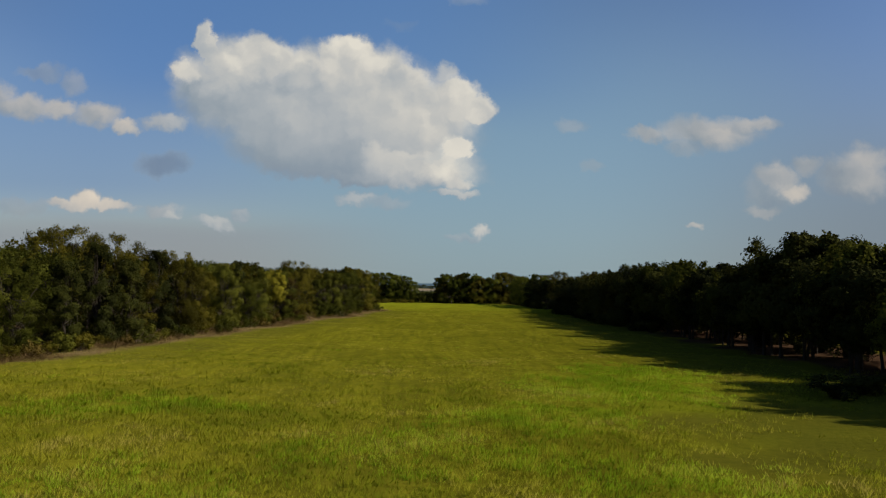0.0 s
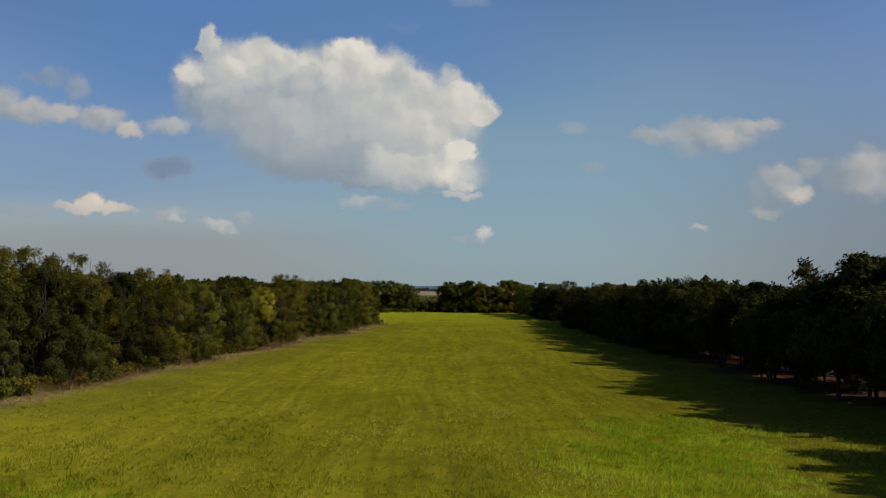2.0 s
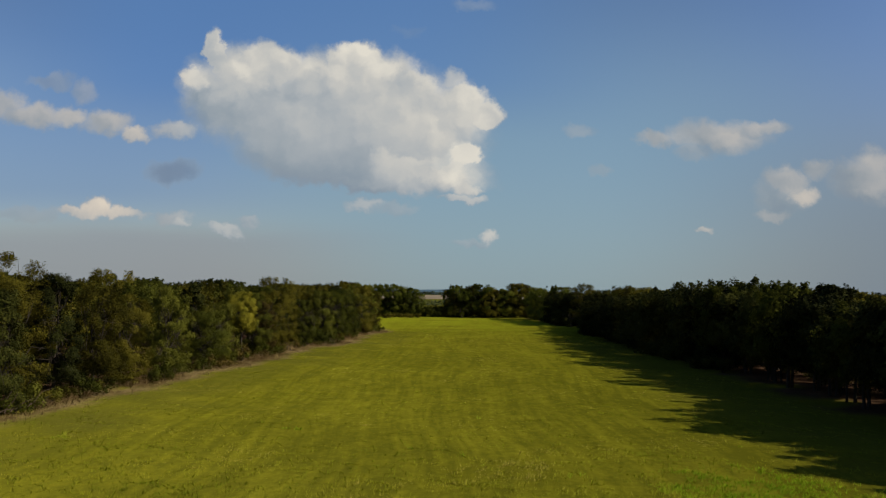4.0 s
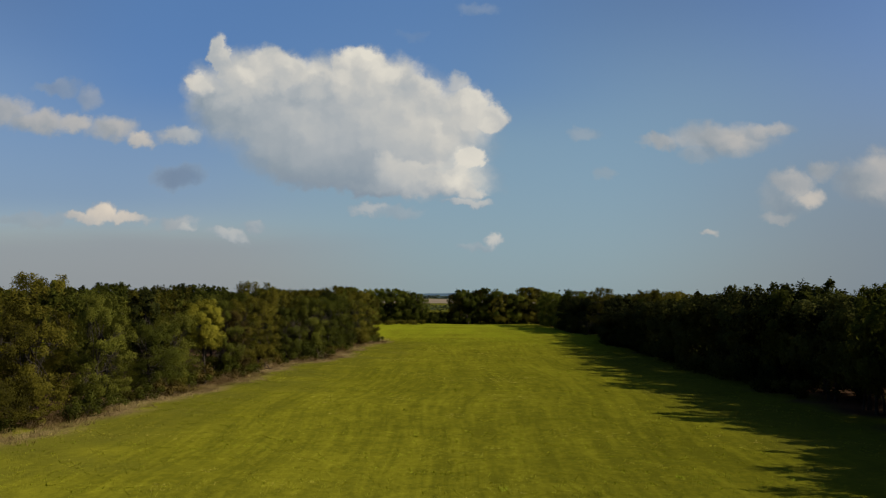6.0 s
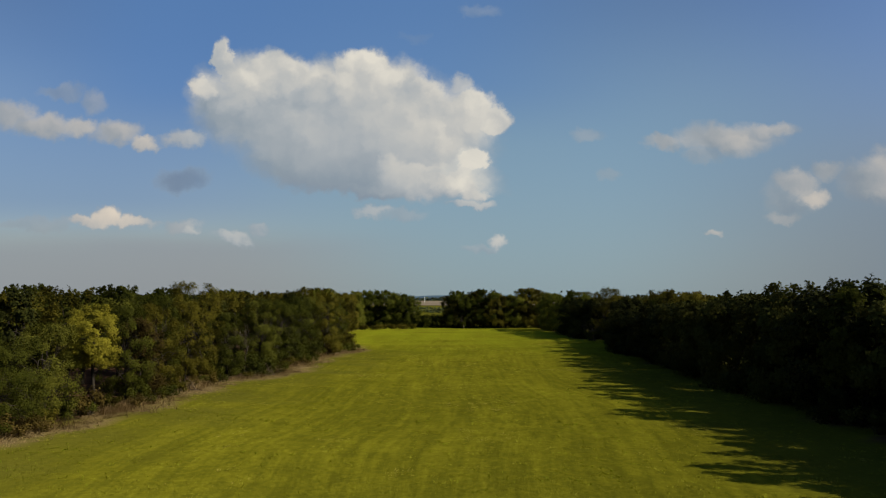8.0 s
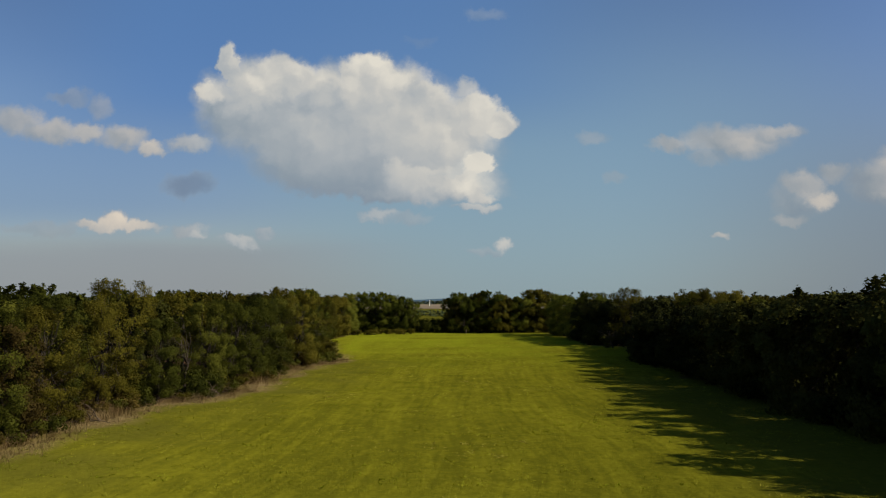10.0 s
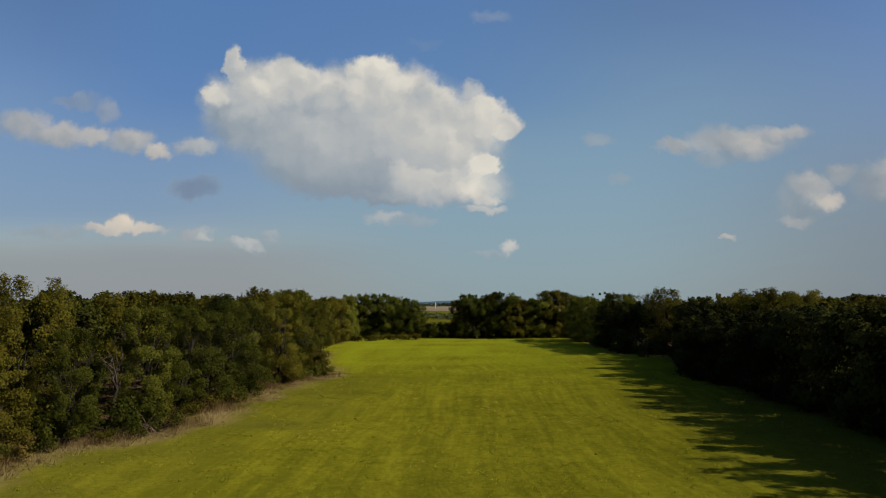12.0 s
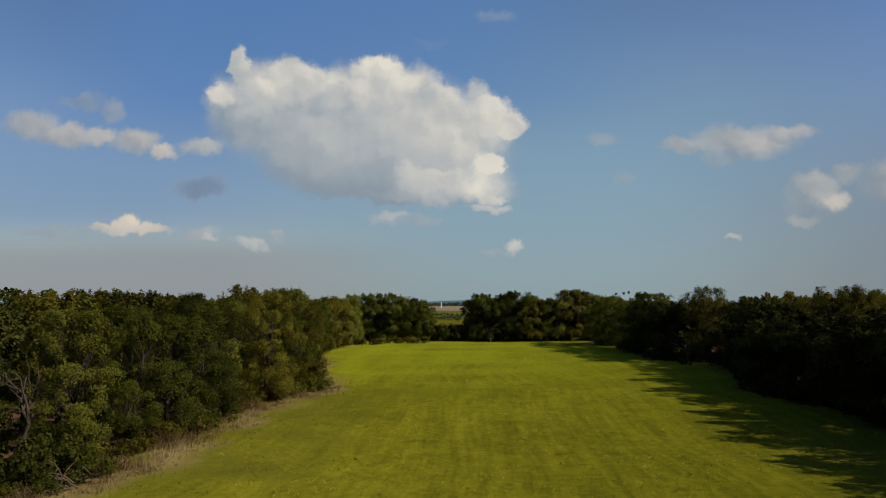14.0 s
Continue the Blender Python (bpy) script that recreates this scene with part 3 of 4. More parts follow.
# most east belt crowns take the dark leaf colour to deepen their shade
for i in range(3):
    KINDS["stem_%d" % i] = ((400 + i, 9.6 + 0.5 * i, 4.3, 2.7, 14000, 0.29, ("round", "vase", "round")[i], 2 + i % 2), LEAF_GREEN if i == 2 else LEAF_DARK_AND_SHADED, "dark shaded tree with bare trunks under a high crown", EG)
    KINDS["shade_%d" % i] = ((410 + i, 9.3, 4.0, 0.1, SHADE, 0.28, ("round", "vase", "round")[i]), LEAF_DARK_AND_SHADED, "dense tree leafy down to the ground, coloured dark for its shade", EG)
    KINDS["end_%d" % i] = ((420 + i, 10.6, 4.3, 0.2, 16000, 0.24, "round"), (LEAF_FAR_LIT, LEAF_FAR_LIT, LEAF_OLIVE)[i], "round leafy tree closing the meadow's end", FG)

KINDS["poplar"] = ((430, 10.9, 0.95, 0.3, 3600, 0.20, "column"), LEAF_DARK_AND_SHADED, "narrow upright dark poplar behind the meadow's end", FG)
KINDS["thin_olive"] = ((431, 10.4, 4.0, 1.0, 19000, 0.16, "round", 2), LEAF_OLIVE, "thin olive-brown tree with grey limbs showing through", EG)

wood = Wood()
pick = random.Random(11)
looks = [k for k, *_ in LOOKS]


CLEAR = ((-23.9, 106.0), (32.2, 203.5), (32.6, 201.0), (31.0, 205.0), (-24.4, 107.0), (-21.2, 133.8), (-19.8, 132.4), (-19.4, 134.6))  # spots kept for the trees that stand out


def row(edge, side, offset, y0, y1, step, kinds, size=(0.86, 1.1), jitter=1.0, high=1.0):
    y = y0
    while y < y1:
        x = float(edge(y)) + side * (offset + pick.uniform(-jitter, jitter))
        key = pick.choice(kinds)
        if all((x - a) ** 2 + (y - b) ** 2 > 3.2 for a, b in CLEAR):
            along, turn, grown, tall = pick.uniform(-0.8, 0.8), pick.uniform(0, 360), pick.uniform(*size), high * pick.uniform(0.92, 1.08)
            wood.plant(key, x, y + along, turn, grown, min(tall, 1.05 / grown) if edge is west else tall)
        y += step * pick.uniform(0.82, 1.18)


# west belt
row(west, -1, 2.6, 46, 66, 4.0, ["near_dark", "near_dark", "near_green"], (0.86, 1.02), 0.8)
row(west, -1, 2.6, 66, 180, 4.3, ["near_" + k for k in looks] + ["near_olive", "near_green"], (0.76, 1.05), 1.0)
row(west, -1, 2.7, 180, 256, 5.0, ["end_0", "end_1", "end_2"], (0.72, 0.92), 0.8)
row(west, -1, 7.4, 46, 256, 5.0, ["mid_" + k for k in looks], (0.92, 1.07))
row(west, -1, 12.5, 52, 256, 7.8, ["back_" + k for k in looks], (0.92, 1.06), 1.6)
# east belt: trunks show in its southern part, farther on it is leafy to the ground
stems = ["stem_0", "stem_1", "stem_2"]
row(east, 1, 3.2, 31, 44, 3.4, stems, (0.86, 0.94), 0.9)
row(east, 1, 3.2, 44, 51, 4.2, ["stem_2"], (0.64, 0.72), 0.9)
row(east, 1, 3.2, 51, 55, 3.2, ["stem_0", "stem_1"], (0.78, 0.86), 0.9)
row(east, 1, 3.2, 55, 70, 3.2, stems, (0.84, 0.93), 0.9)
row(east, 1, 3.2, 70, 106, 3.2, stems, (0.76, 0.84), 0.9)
row(east, 1, 8.0, 31, 38, 5.5, ["stem_0", "stem_2"], (0.88, 0.98), 0.9)
row(east, 1, 8.5, 38, 50, 4.5, ["back_" + k for k in looks], (0.78, 0.86), 0.9)
row(east, 1, 8.5, 50, 55, 4.6, ["stem_0", "stem_2"], (0.78, 0.86))
row(east, 1, 8.5, 55, 70, 5.0, stems, (0.84, 0.93))
row(east, 1, 8.5, 70, 104, 5.0, stems, (0.78, 0.86))
row(east, 1, 14.5, 62, 100, 7.0, ["back_" + k for k in looks], (0.85, 0.98), 1.6)
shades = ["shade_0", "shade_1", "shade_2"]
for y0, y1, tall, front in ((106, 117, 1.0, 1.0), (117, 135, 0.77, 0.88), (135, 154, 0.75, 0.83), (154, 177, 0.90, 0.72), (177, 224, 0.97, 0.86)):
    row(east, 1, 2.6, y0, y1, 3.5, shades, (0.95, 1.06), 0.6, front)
    row(east, 1, 7.8, y0, y1, 5.0, ["mid_" + k for k in looks], (0.97, 1.06), 1.0, tall)
    row(east, 1, 13.5, y0, y1, 6.5, ["back_" + k for k in looks], (0.95, 1.04), 1.4, tall)
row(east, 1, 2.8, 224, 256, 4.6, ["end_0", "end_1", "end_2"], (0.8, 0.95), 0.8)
row(east, 1, 8.0, 224, 256, 6.0, ["mid_" + k for k in looks], (0.95, 1.15), 0.8)
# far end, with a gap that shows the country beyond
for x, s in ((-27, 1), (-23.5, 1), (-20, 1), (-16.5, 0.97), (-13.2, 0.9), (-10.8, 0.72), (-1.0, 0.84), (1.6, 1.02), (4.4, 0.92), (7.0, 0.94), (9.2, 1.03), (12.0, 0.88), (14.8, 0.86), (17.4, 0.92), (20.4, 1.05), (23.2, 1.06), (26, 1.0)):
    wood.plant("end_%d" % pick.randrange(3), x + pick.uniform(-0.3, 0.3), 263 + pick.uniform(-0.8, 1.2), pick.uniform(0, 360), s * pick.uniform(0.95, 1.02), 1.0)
for x in (-25, -18.5, -14, 0.6, 4.4, 7.8, 11, 14.3, 17.5, 21, 24):
    wood.plant("mid_" + pick.choice(looks), x, 267.5 + pick.uniform(-0.6, 0.6), pick.uniform(0, 360), 0.98)
for x in (-22, -16, 2.2, 6.0, 9.6, 13.2, 16.4, 20):
    wood.plant("mid_" + pick.choice(looks), x, 271 + pick.uniform(-1, 2), pick.uniform(0, 360), pick.uniform(1.0, 1.1))


def canopy(name, edge, side, offsets, stretches, leaf, label):
    """The tops of the trees deep inside a belt, too many to tell apart."""
    shapes = [tree_shape(500 + i, 8.6 + 0.3 * i, 3.6, 3.6, 1500, 0.36, ("round", "vase")[i % 2])[1] for i in range(4)]
    pieces = []
    for offset in offsets:
        for y0, y1, tall in stretches:
            y = y0 + pick.uniform(0, 3)
            while y < y1:
                v, f = pick.choice(shapes)
                a, grown = pick.uniform(0, 6.28), pick.uniform(0.92, 1.05)
                turned = np.stack((v[:, 0] * math.cos(a) - v[:, 1] * math.sin(a), v[:, 0] * math.sin(a) + v[:, 1] * math.cos(a), v[:, 2] * tall), -1)
                pieces.append((turned * grown + (float(edge(y)) + side * (offset + pick.uniform(-1.5, 1.5)), y, 0), f))
                y += pick.uniform(5.0, 6.6)
    tagged(new(name, mesh_from(name, *joined(pieces), leaf)), label, "woods", kind="stuff")


canopy("west_canopy", west, -1, (18.5, 24.5, 30.5), ((52, 256, 0.97),), LEAF_GREEN, "unbroken treetops deep inside the west belt")
canopy("east_canopy", east, 1, (19.0, 25.0, 31.0), ((108, 117, 0.9), (117, 154, 0.76), (154, 224, 0.92)), LEAF_OLIVE, "unbroken treetops deep inside the east belt")
# trees that stand out
for x, y, s in ((31.0, 264.2, 0.99), (32.3, 263.8, 1.0), (33.9, 264.6, 1.02)):
    wood.plant("poplar", x, y, x * 90, s)
wood.plant("thin_olive", 32.2, 203.5, 25, 1.0)
for x, y, s in ((33.6, 168, 1.12), (36.5, 164, 1.08), (37, 171, 1.08)):
    wood.plant("near_olive", x, y, s * 500, s)
wood.plant("near_yellow", -23.9, 106.0, 40, 0.95)
wood.plant("near_rust", -23.6, 113.0, 120, 0.95)
wood.plant("shade_1", 33.6, 109.0, 70, 1.08, 1.0)
for x, y, s in ((31.6, 64, 1.06), (34.5, 69.5, 1.08)):
    wood.plant("stem_1", x, y, s * 900, s)
for x, y, s in ((-43, 82, 1.30), (-36, 99, 1.13), (-35.2, 70, 1.25), (-34.2, 76.5, 1.22), (-26.7, 132.3, 1.15)):
    wood.plant("near_olive", x, y, s * 700, s)


# ---- grass: tufts on the meadow, straw along the western edge ----
def tufts(name, x, y, tall, mat, label, blades=4, width=0.05, seed=1):
    """Tufts of pointed, leaning blades at x, y."""
    rng = np.random.default_rng(seed)
    n = len(x)
    z = ground_height(x, y)
    base = np.repeat(np.stack((x, y, z - 0.02), -1), blades, 0)
    h = np.repeat(tall, blades) * rng.uniform(0.5, 1.15, n * blades)
    a = rng.uniform(0, 6.2832, n * blades)
    base[:, 0] += rng.normal(0, 0.09, len(a))
    base[:, 1] += rng.normal(0, 0.09, len(a))
    lean = rng.uniform(0.4, 1.3, len(a)) * h
    wide = np.stack((np.sin(a), -np.cos(a), np.zeros(len(a))), -1) * (width * rng.uniform(0.5, 1.2, len(a)))[:, None]
    tip = base + np.stack((np.cos(a) * lean, np.sin(a) * lean, h), -1)
    verts = np.stack((base - wide, base + wide, tip), 1).reshape(-1, 3)
    faces = np.arange(len(verts)).reshape(-1, 3)
    me = mesh_from(name, verts, faces, mat, True)
    up = np.repeat(np.stack((np.cos(a) * 0.25, np.sin(a) * 0.25, np.ones(len(a))), -1), 3, 0)
    me.normals_split_custom_set_from_vertices((up / np.linalg.norm(up, axis=1, keepdims=True)).tolist())
    return tagged(new(name, me), label, "grass", kind="stuff")


def thin(x, y):
    """Where tufts are thinned out near the east belt."""
    return np.clip(1.25 - ((x - 18) / 10) ** 2 - ((y - 27) / 16) ** 2, 0, 1)


rng = np.random.default_rng(3)
n = 90000
gy = 13 + 170 * rng.random(n) ** 1.5
gx = west(gy) + 1.5 + rng.random(n) * (east(gy) - west(gy) - 2)
keep = rough_noise(gx, gy, 5.0, 8) + 0.6 * rough_noise(gx, gy, 1.9, 9) + rng.normal(0, 0.5, n) - 0.6 * np.clip((gy - 60) / 40, 0, 1) + 0.7 * rough_noise(gx, gy, 14, 31) - 1.2 * thin(gx, gy) > -0.2
gx, gy = gx[keep], gy[keep]
rank = np.clip((70 - gy) / 34, 0, 1)
tufts("meadow_grass", gx, gy, 0.05 + 0.05 * rng.random(len(gx)) + 0.15 * rank * (0.4 + 0.7 * rng.random(len(gx))), GRASS, "short mown yellow-green meadow grass in tufts", 4, 0.018, 5)
n = 11000
gy = 45 + 205 * rng.random(n) ** 1.3
gx = west(gy) + 2 + rng.random(n) * (east(gy) - west(gy) - 3)
keep = rough_noise(gx, gy * 0.6, 9.0, 81) + 0.6 * rough_noise(gx, gy, 3.0, 82) + rng.normal(0, 0.4, n) > 0.0
gx, gy = gx[keep], gy[keep]
tufts("grass_tussocks", gx, gy, 0.05 + 0.10 * rng.random(len(gx)) ** 2, GRASS, "small uneven tussocks left standing in the mown meadow", 10, 0.02, 25)
n = 60000
gy = 13 + 48 * rng.random(n) ** 1.15
gx = -28 + 60 * rng.random(n)
keep = 0.8 * rough_noise(gx, gy, 11.0, 41) + 0.5 * rough_noise(gx, gy, 3.1, 42) - 2.0 * np.clip((gy - 30) / 30, 0, 1) + rng.normal(0, 0.4, n) - 1.4 * thin(gx, gy) > -0.5
gx, gy = gx[keep], gy[keep]
tufts("rough_grass", gx, gy, 0.10 + 0.26 * rng.random(len(gx)) ** 2, GRASS, "uneven rough grass, straw and green mixed", 6, 0.015, 15)
n = 60000
gy = 12 + 60 * rng.random(n)
gx = -26 + 56 * rng.random(n)
spots = ((-11, 20, 4.5, 3.0), (-2.5, 26, 3.5, 2.6), (10, 42, 5.0, 6.0), (4, 32, 4.0, 4.0), (7, 22, 3.5, 2.2), (-15, 34, 5.0, 3.0), (-9, 19, 3.5, 2.5), (13, 50, 4.0, 5.0), (2, 24, 4.0, 2.0))
rich = np.max([1.15 - ((gx - a) / c) ** 2 - ((gy - b) / d) ** 2 for a, b, c, d in spots], axis=0)
keep = 0.8 * np.clip(rich, -1.5, 1) + 0.55 * rough_noise(gx, gy, 5.0, 12) + 0.4 * rough_noise(gx, gy, 1.7, 13) + rng.normal(0, 0.25, n) > 0.12
gx, gy = gx[keep], gy[keep]
tufts("lush_grass", gx, gy, 0.10 + 0.2 * rng.random(len(gx)), GRASS_LUSH, "long lush green grass in uneven patches", 9, 0.014, 6)
n = 9000
gy = 46 + 165 * rng.random(n)
gx = west(gy) + rng.normal(0.9, 0.8, n) + 0.5 * rough_noise(np.zeros(n), gy, 9, 3)
tufts("straw_grass", gx, gy, 0.08 + 0.34 * rng.random(n) ** 3, GRASS_DRY, "dry straw-coloured grass along the tree line", 7, 0.014, 7)

n = 9000
gy = 46 + 165 * rng.random(n)
gx = west(gy) + rng.normal(-0.25, 0.55, n) + 0.5 * rough_noise(np.zeros(n), gy, 9, 3)
keep = rough_noise(gx * 0, gy, 7, 61) + rng.normal(0, 0.35, n) > 0.05
tufts("dry_weeds", gx[keep], gy[keep], 0.35 + 0.55 * rng.random(keep.sum()), WEEDS, "tall brown dry weeds at the foot of the trees", 7, 0.014, 17)


# ---- shrubs, dead wood ----
def shrub_shape(seed, height, spread, leaves, size):
    rng = np.random.default_rng(seed)
    puffs = [(np.array((*rng.normal(0, spread * 0.42, 2), rng.uniform(0.2, 0.75) * height)), spread * rng.uniform(0.25, 0.45)) for _ in range(14)]
    which = rng.integers(0, 14, leaves)
    d = rng.normal(0, 1, (leaves, 3))
    d /= np.linalg.norm(d, axis=1, keepdims=True)
    spot = np.array([p for p, _ in puffs])[which] + d * np.array([r for _, r in puffs])[which][:, None] * rng.random((leaves, 1)) ** 0.4
    spot[:, 2] = np.abs(spot[:, 2])
    stems = [tube(bend(rng, (rng.normal(0, 0.15), rng.normal(0, 0.15), -0.05), p, 4, 0.05), np.linspace(0.03, 0.008, 4), 4) for p, _ in puffs]
    return joined(stems), leaf_faces(rng, spot, d, size)


def shrub(seed, leaf, label):
    (tv, tf), (cv, cf) = shrub_shape(seed, 2.0, 1.5, 1400, 0.18)
    root = tagged(new("shrub"), label, "shrub", "shrubs along the belts")
    new("branchwork", mesh_from("branchwork", tv, tf, BARK)).parent = root
    new("foliage", mesh_from("foliage", cv, cf, leaf)).parent = root
    return root


# the last shrub's dark leaves stand in for the gloom under the trees
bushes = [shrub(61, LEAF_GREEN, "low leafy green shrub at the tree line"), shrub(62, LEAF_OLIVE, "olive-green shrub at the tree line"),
          shrub(63, LEAF_RUST, "browning low shrub in straw grass"), shrub(64, LEAF_DARK_AND_SHADED, "shrub with leaves coloured dark for shade")]


def place(thing, used, x, y, turn, size, high=1.0):
    m = pose(x, y, float(ground_height(np.array([x]), np.array([y]))[0]), 0, 0, turn) @ Matrix.Diagonal((size, size, size * high, 1))
    if thing.name not in used:
        used.add(thing.name)
        thing.matrix_basis = m
        return thing
    c = copy_thing(thing, Matrix())
    c.matrix_basis = m
    return c


used = set()
y = 48.0
while y < 200:
    b = pick.choices(bushes[:3], (4, 4, 3))[0]
    place(b, used, float(west(y)) - pick.uniform(-0.2, 1.2), y, pick.uniform(0, 360), pick.uniform(0.5, 0.95), pick.uniform(0.7, 1.1))
    y += pick.uniform(1.3, 2.6)
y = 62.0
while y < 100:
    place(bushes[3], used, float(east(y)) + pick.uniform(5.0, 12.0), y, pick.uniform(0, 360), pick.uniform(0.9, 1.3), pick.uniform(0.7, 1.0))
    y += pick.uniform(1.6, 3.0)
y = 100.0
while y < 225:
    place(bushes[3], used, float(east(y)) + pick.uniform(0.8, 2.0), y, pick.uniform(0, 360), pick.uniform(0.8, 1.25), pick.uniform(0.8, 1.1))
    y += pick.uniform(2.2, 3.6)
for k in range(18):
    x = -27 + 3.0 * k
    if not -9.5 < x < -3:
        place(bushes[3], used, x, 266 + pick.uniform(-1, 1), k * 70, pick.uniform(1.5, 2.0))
for x, y, s in ((21.5, 40.5, 0.9), (23.5, 42, 1.1), (25.2, 43.5, 0.9), (29, 182, 1.1), (31, 190, 1.3), (28, 200, 1.2), (26, 210, 1.1), (-18.8, 134.0, 0.9), (-20.0, 132.4, 1.15), (-19.2, 130.6, 0.9), (-24.2, 131.8, 1.4), (-23.8, 135.8, 1.5), (-22.6, 129.8, 1.2), (-26.0, 134.0, 1.7), (-6.5, 262, 1.95), (-8.4, 262.6, 1.8), (-4.6, 262.4, 1.75), (-3, 263, 1.6), (0.2, 262, 1.6), (-10, 262.5, 1.9), (-13, 262, 1.5)):
    place(bushes[3 if x > 5 else 0], used, x, y, x * 50, s, 0.5 if y < 50 else 1.0)
for k in range(12):
    place(bushes[1], used, -23 + k * 1.1 + pick.uniform(-0.4, 0.4), 244 + k * 1.1 + pick.uniform(-1, 1), k * 70, pick.uniform(0.6, 0.9))


def dead_tree(seed, height):
    rng = np.random.default_rng(seed)
    pieces = []
    top = np.array((0.5, 0.2, height * 0.45))
    pieces.append(tube(bend(rng, (0, 0, -0.1), top, 5, 0.08), np.linspace(0.15, 0.09, 5), 7))
    for _ in range(6):
        end = top + np.array((*rng.normal(0, 1.3, 2), rng.uniform(0.4, 1.0) * height * 0.5))
        line = bend(rng, top, end, 5, 0.14)
        pieces.append(tube(line, np.linspace(0.075, 0.015, 5), 5))
        for _ in range(3):
            s = line[1 + rng.integers(3)]
            pieces.append(tube(bend(rng, s, s + rng.normal(0, 0.7, 3) + (0, 0, 0.4), 4, 0.07), np.linspace(0.03, 0.006, 4), 4))
    v, f = joined(pieces)
    return mesh_from("dead_tree", v, f, BARK_PALE, True)


def brush_pile(seed, spread):
    rng = np.random.default_rng(seed)
    root = tagged(new("brush_pile"), "pile of bare dry branches at the tree line", "brush pile", "brush piles")
    for _ in range(22):
        a = np.array((*rng.normal(0, spread * 0.4, 2), rng.uniform(0.0, 0.3)))
        d = rng.normal(0, 1, 3) * (1, 1, 0.35)
        d /= np.linalg.norm(d)
        b = a + d * rng.uniform(0.8, 2.0)
        b[2] = abs(b[2]) + rng.uniform(0, 0.3)
        v, f = tube(bend(rng, a, b, 5, 0.07), np.linspace(0.045, 0.01, 5), 5)
        new("branch", mesh_from("branch", v, f, BARK_DRY, True)).parent = root
    return root


for x, y, s, seed in ((-21.3, 133.7, 5.6, 71), (3.2, 259.4, 3.0, 74), (28.6, 199.5, 3.6, 76)):
    new("dead_tree", dead_tree(seed, s)).matrix_world = pose(x, y, 0, 0, 0, seed * 40)
for ob in list(bpy.data.objects):
    if ob.name.startswith("dead_tree"):
        tagged(ob, "bare bleached dead tree with crooked branches", "dead tree", "dead trees")
for x, y, s, seed in ((-28.4, 68.6, 1.9, 81), (-18.0, 131.6, 0.8, 82), (-22.0, 118.0, 1.1, 83)):
    brush_pile(seed, s).matrix_world = pose(x, y, 0.02, 0, 0, seed * 33)


# ---- the country beyond ----
def far_sheet(name, x0, x1, y0, y1, z, stops, label):
    m, n = material(name)
    spot = n.add("ShaderNodeTexCoord", out=3)
    tone = n.math("MULTIPLY_ADD", n.noise(n.vec("MULTIPLY", spot, (0.02, 0.004, 1)), 1.0, 4), 0.6, n.math("MULTIPLY", n.noise(spot, 0.05, 3), 0.4))
    finish(n, n.ramp(tone, stops), 0.9, 0.1)
    bm = bmesh.new()
    bmesh.ops.create_cube(bm, size=1, matrix=Matrix.Translation(((x0 + x1) / 2, (y0 + y1) / 2, z / 2)) @ Matrix.Diagonal((x1 - x0, y1 - y0, z, 1)))
    me = bpy.data.meshes.new(name)
    bm.to_mesh(me)
    bm.free()
    me.materials.append(m)
    tagged(new(name, me), label, "field", kind="structure")


far_sheet("stubble_field", -420, 300, 900, 2300, 0.4, [(0.35, (0.120, 0.094, 0.060)), (0.65, (0.175, 0.140, 0.092))], "pale tan stubble field far beyond the trees")


def far_woods(name, x0, x1, y0, y1, n, tall, seed, label, colour, ridge=0.0, depth=0.0, size=0.0):
    """A far line of woods: many small leafy clumps with an uneven top."""
    rng = np.random.default_rng(seed)
    m, nodes = material(name)
    geo = nodes.nodes.new("ShaderNodeNewGeometry")
    finish(nodes, nodes.ramp(geo.outputs["Random Per Island"], [(0.0, tuple(c * 0.6 for c in colour)), (1.0, tuple(c * 1.4 for c in colour))]), 0.8, 0.1)
    t = rng.random(n)
    x, y = x0 + (x1 - x0) * t + rng.normal(0, 1, n) * depth, y0 + (y1 - y0) * t + rng.normal(0, 6, n)
    top = tall * (0.72 + 0.2 * rough_noise(x, y, tall * 5, seed) + 0.16 * rough_noise(x, y, tall * 1.6, seed + 1))
    z = ridge + top * rng.random(n) ** 0.7
    size = size or max(tall * 0.17, (y0 + y1) * 0.0009)
    d = rng.normal(0, 1, (n, 3))
    d /= np.linalg.norm(d, axis=1, keepdims=True)
    v, f = leaf_faces(rng, np.stack((x, y, z), -1), d, size)
    tagged(new(name, mesh_from(name, v, f, m)), label, "woods", kind="stuff")


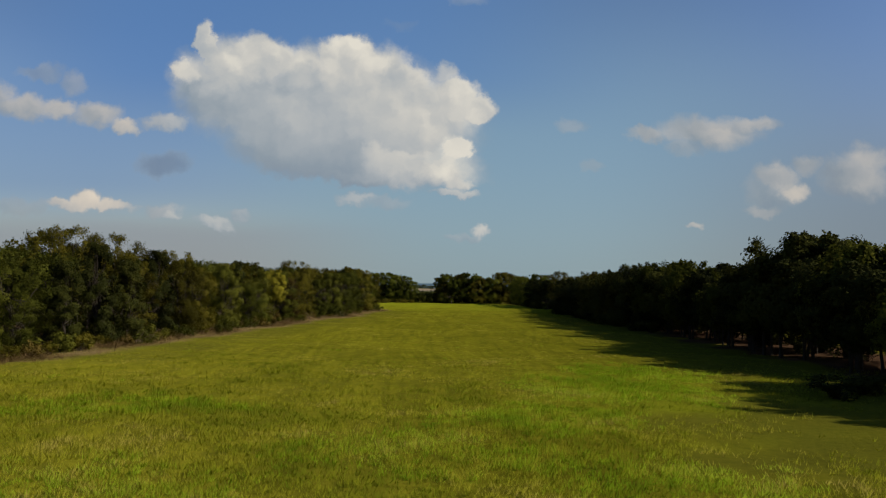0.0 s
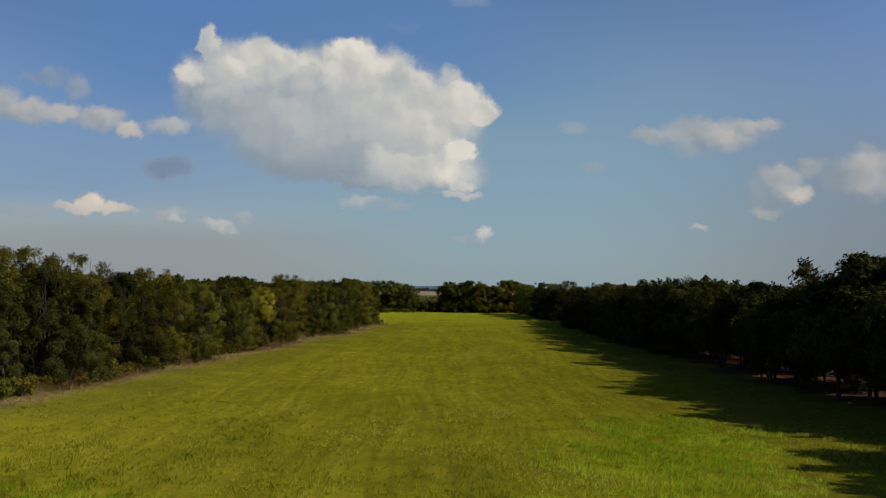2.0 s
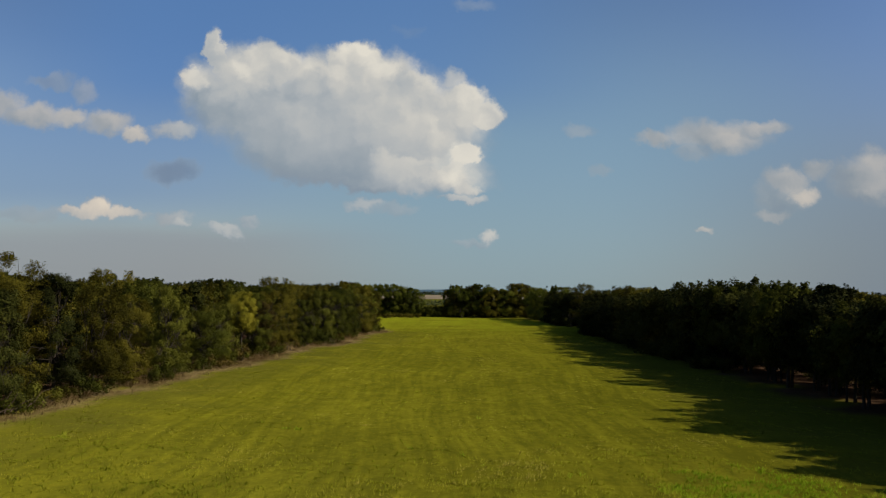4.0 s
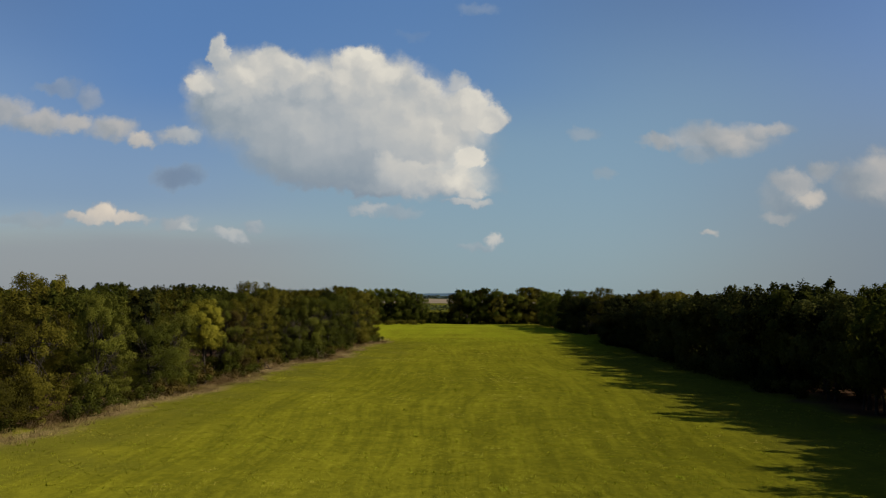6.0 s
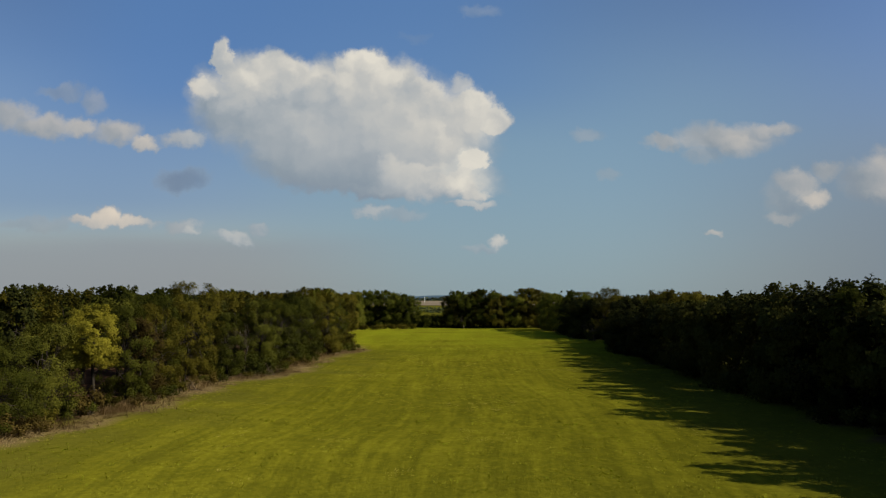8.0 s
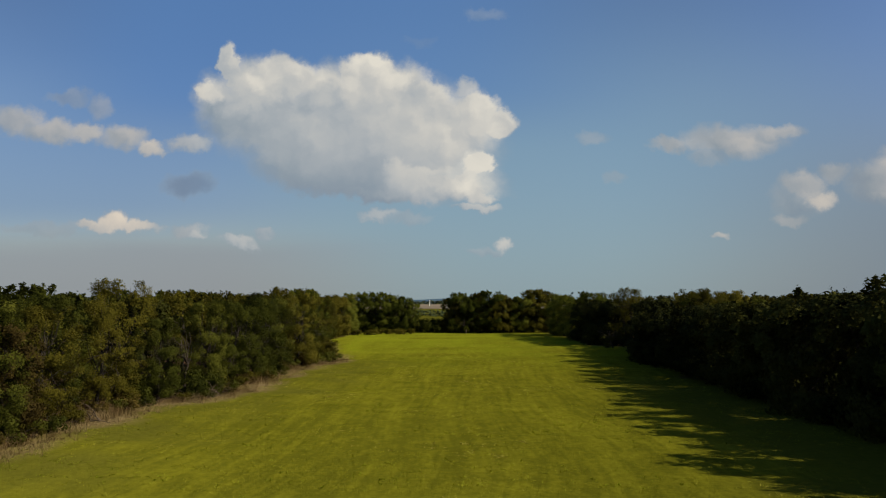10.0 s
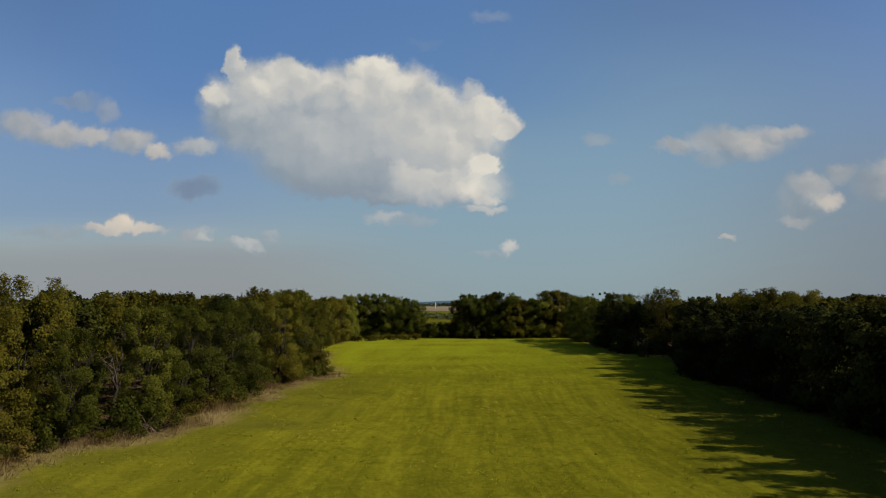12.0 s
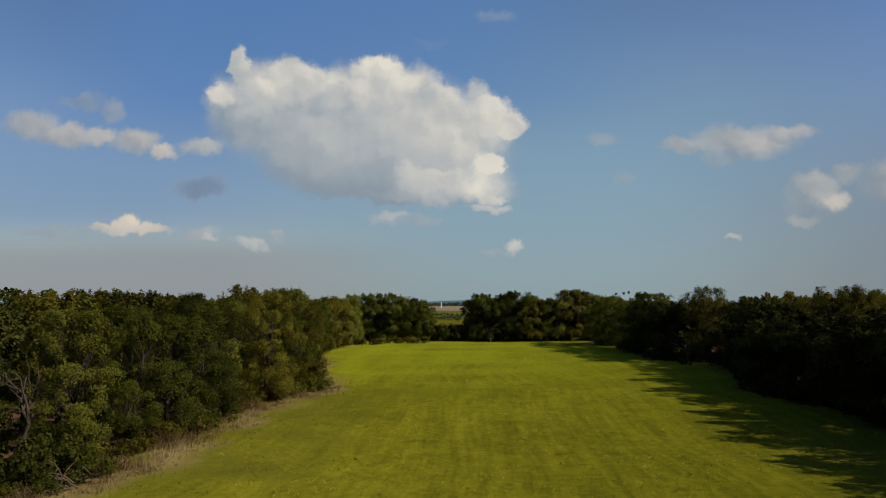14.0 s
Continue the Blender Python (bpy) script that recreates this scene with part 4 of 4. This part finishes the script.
far_woods("far_hedge", -160, 130, 470, 480, 9000, 4.6, 91, "dark hedgerow across the fields beyond the gap", (0.036, 0.0486, 0.0198))
far_woods("far_trees", -900, 800, 2310, 2350, 9000, 13, 92, "line of trees far across the fields", (0.036, 0.0486, 0.0198))
far_woods("east_woods", 200, 620, 620, 560, 12000, 11.5, 93, "dark woods on the rise beyond the east belt", (0.0288, 0.0396, 0.018), 2.4)
far_woods("west_woods", -700, -180, 500, 700, 10000, 12, 94, "dark woods far beyond the west belt", (0.036, 0.0486, 0.0198))


def hills():
    x = np.linspace(-2600, 2600, 160)
    h = 16 + 9 * rough_noise(x, x * 0, 1500, 7) + 3 * rough_noise(x, x * 0, 340, 9)
    rows = [np.stack((x, np.full_like(x, 3300.0 + k * 260), np.maximum(h, 4) * s), -1) for k, s in enumerate((-0.05, 0.7, 1.0, 0.4))]
    idx = np.arange(160 * 4).reshape(4, 160)
    faces = np.stack((idx[:-1, :-1], idx[:-1, 1:], idx[1:, 1:], idx[1:, :-1]), -1).reshape(-1, 4)
    m, n = material("blue_distance")
    spot = n.add("ShaderNodeTexCoord", out=3)
    finish(n, n.ramp(n.noise(spot, 0.012, 4), [(0.3, (0.0468, 0.0792, 0.1116)), (0.7, (0.0648, 0.1008, 0.1332))]), 1.0, 0.0)
    tagged(new("hills", mesh_from("hills", np.concatenate(rows), faces, m, True)), "low blue hazy hills on the horizon", "hills", kind="structure")


hills()
bm = bmesh.new()
bmesh.ops.create_cone(bm, cap_ends=True, segments=10, radius1=0.55, radius2=0.45, depth=10, matrix=Matrix.Translation((0, 0, 5)))
bmesh.ops.create_uvsphere(bm, u_segments=12, v_segments=8, radius=0.7, matrix=Matrix.Translation((0, 0, 10)) @ Matrix.Diagonal((1, 1, 0.7, 1)))
m, nodes = material("white_tower")
finish(nodes, nodes.ramp(nodes.noise(nodes.add("ShaderNodeTexCoord", out=3), 0.4, 3), [(0.3, (0.648, 0.648, 0.612)), (0.7, (0.792, 0.792, 0.756))]), 0.6, 0.3)
me = bpy.data.meshes.new("water_tower")
bm.to_mesh(me)
bm.free()
me.materials.append(m)
tagged(new("water_tower", me), "small white tower standing far across the fields", "tower").matrix_world = pose(-67, 1500, 0)
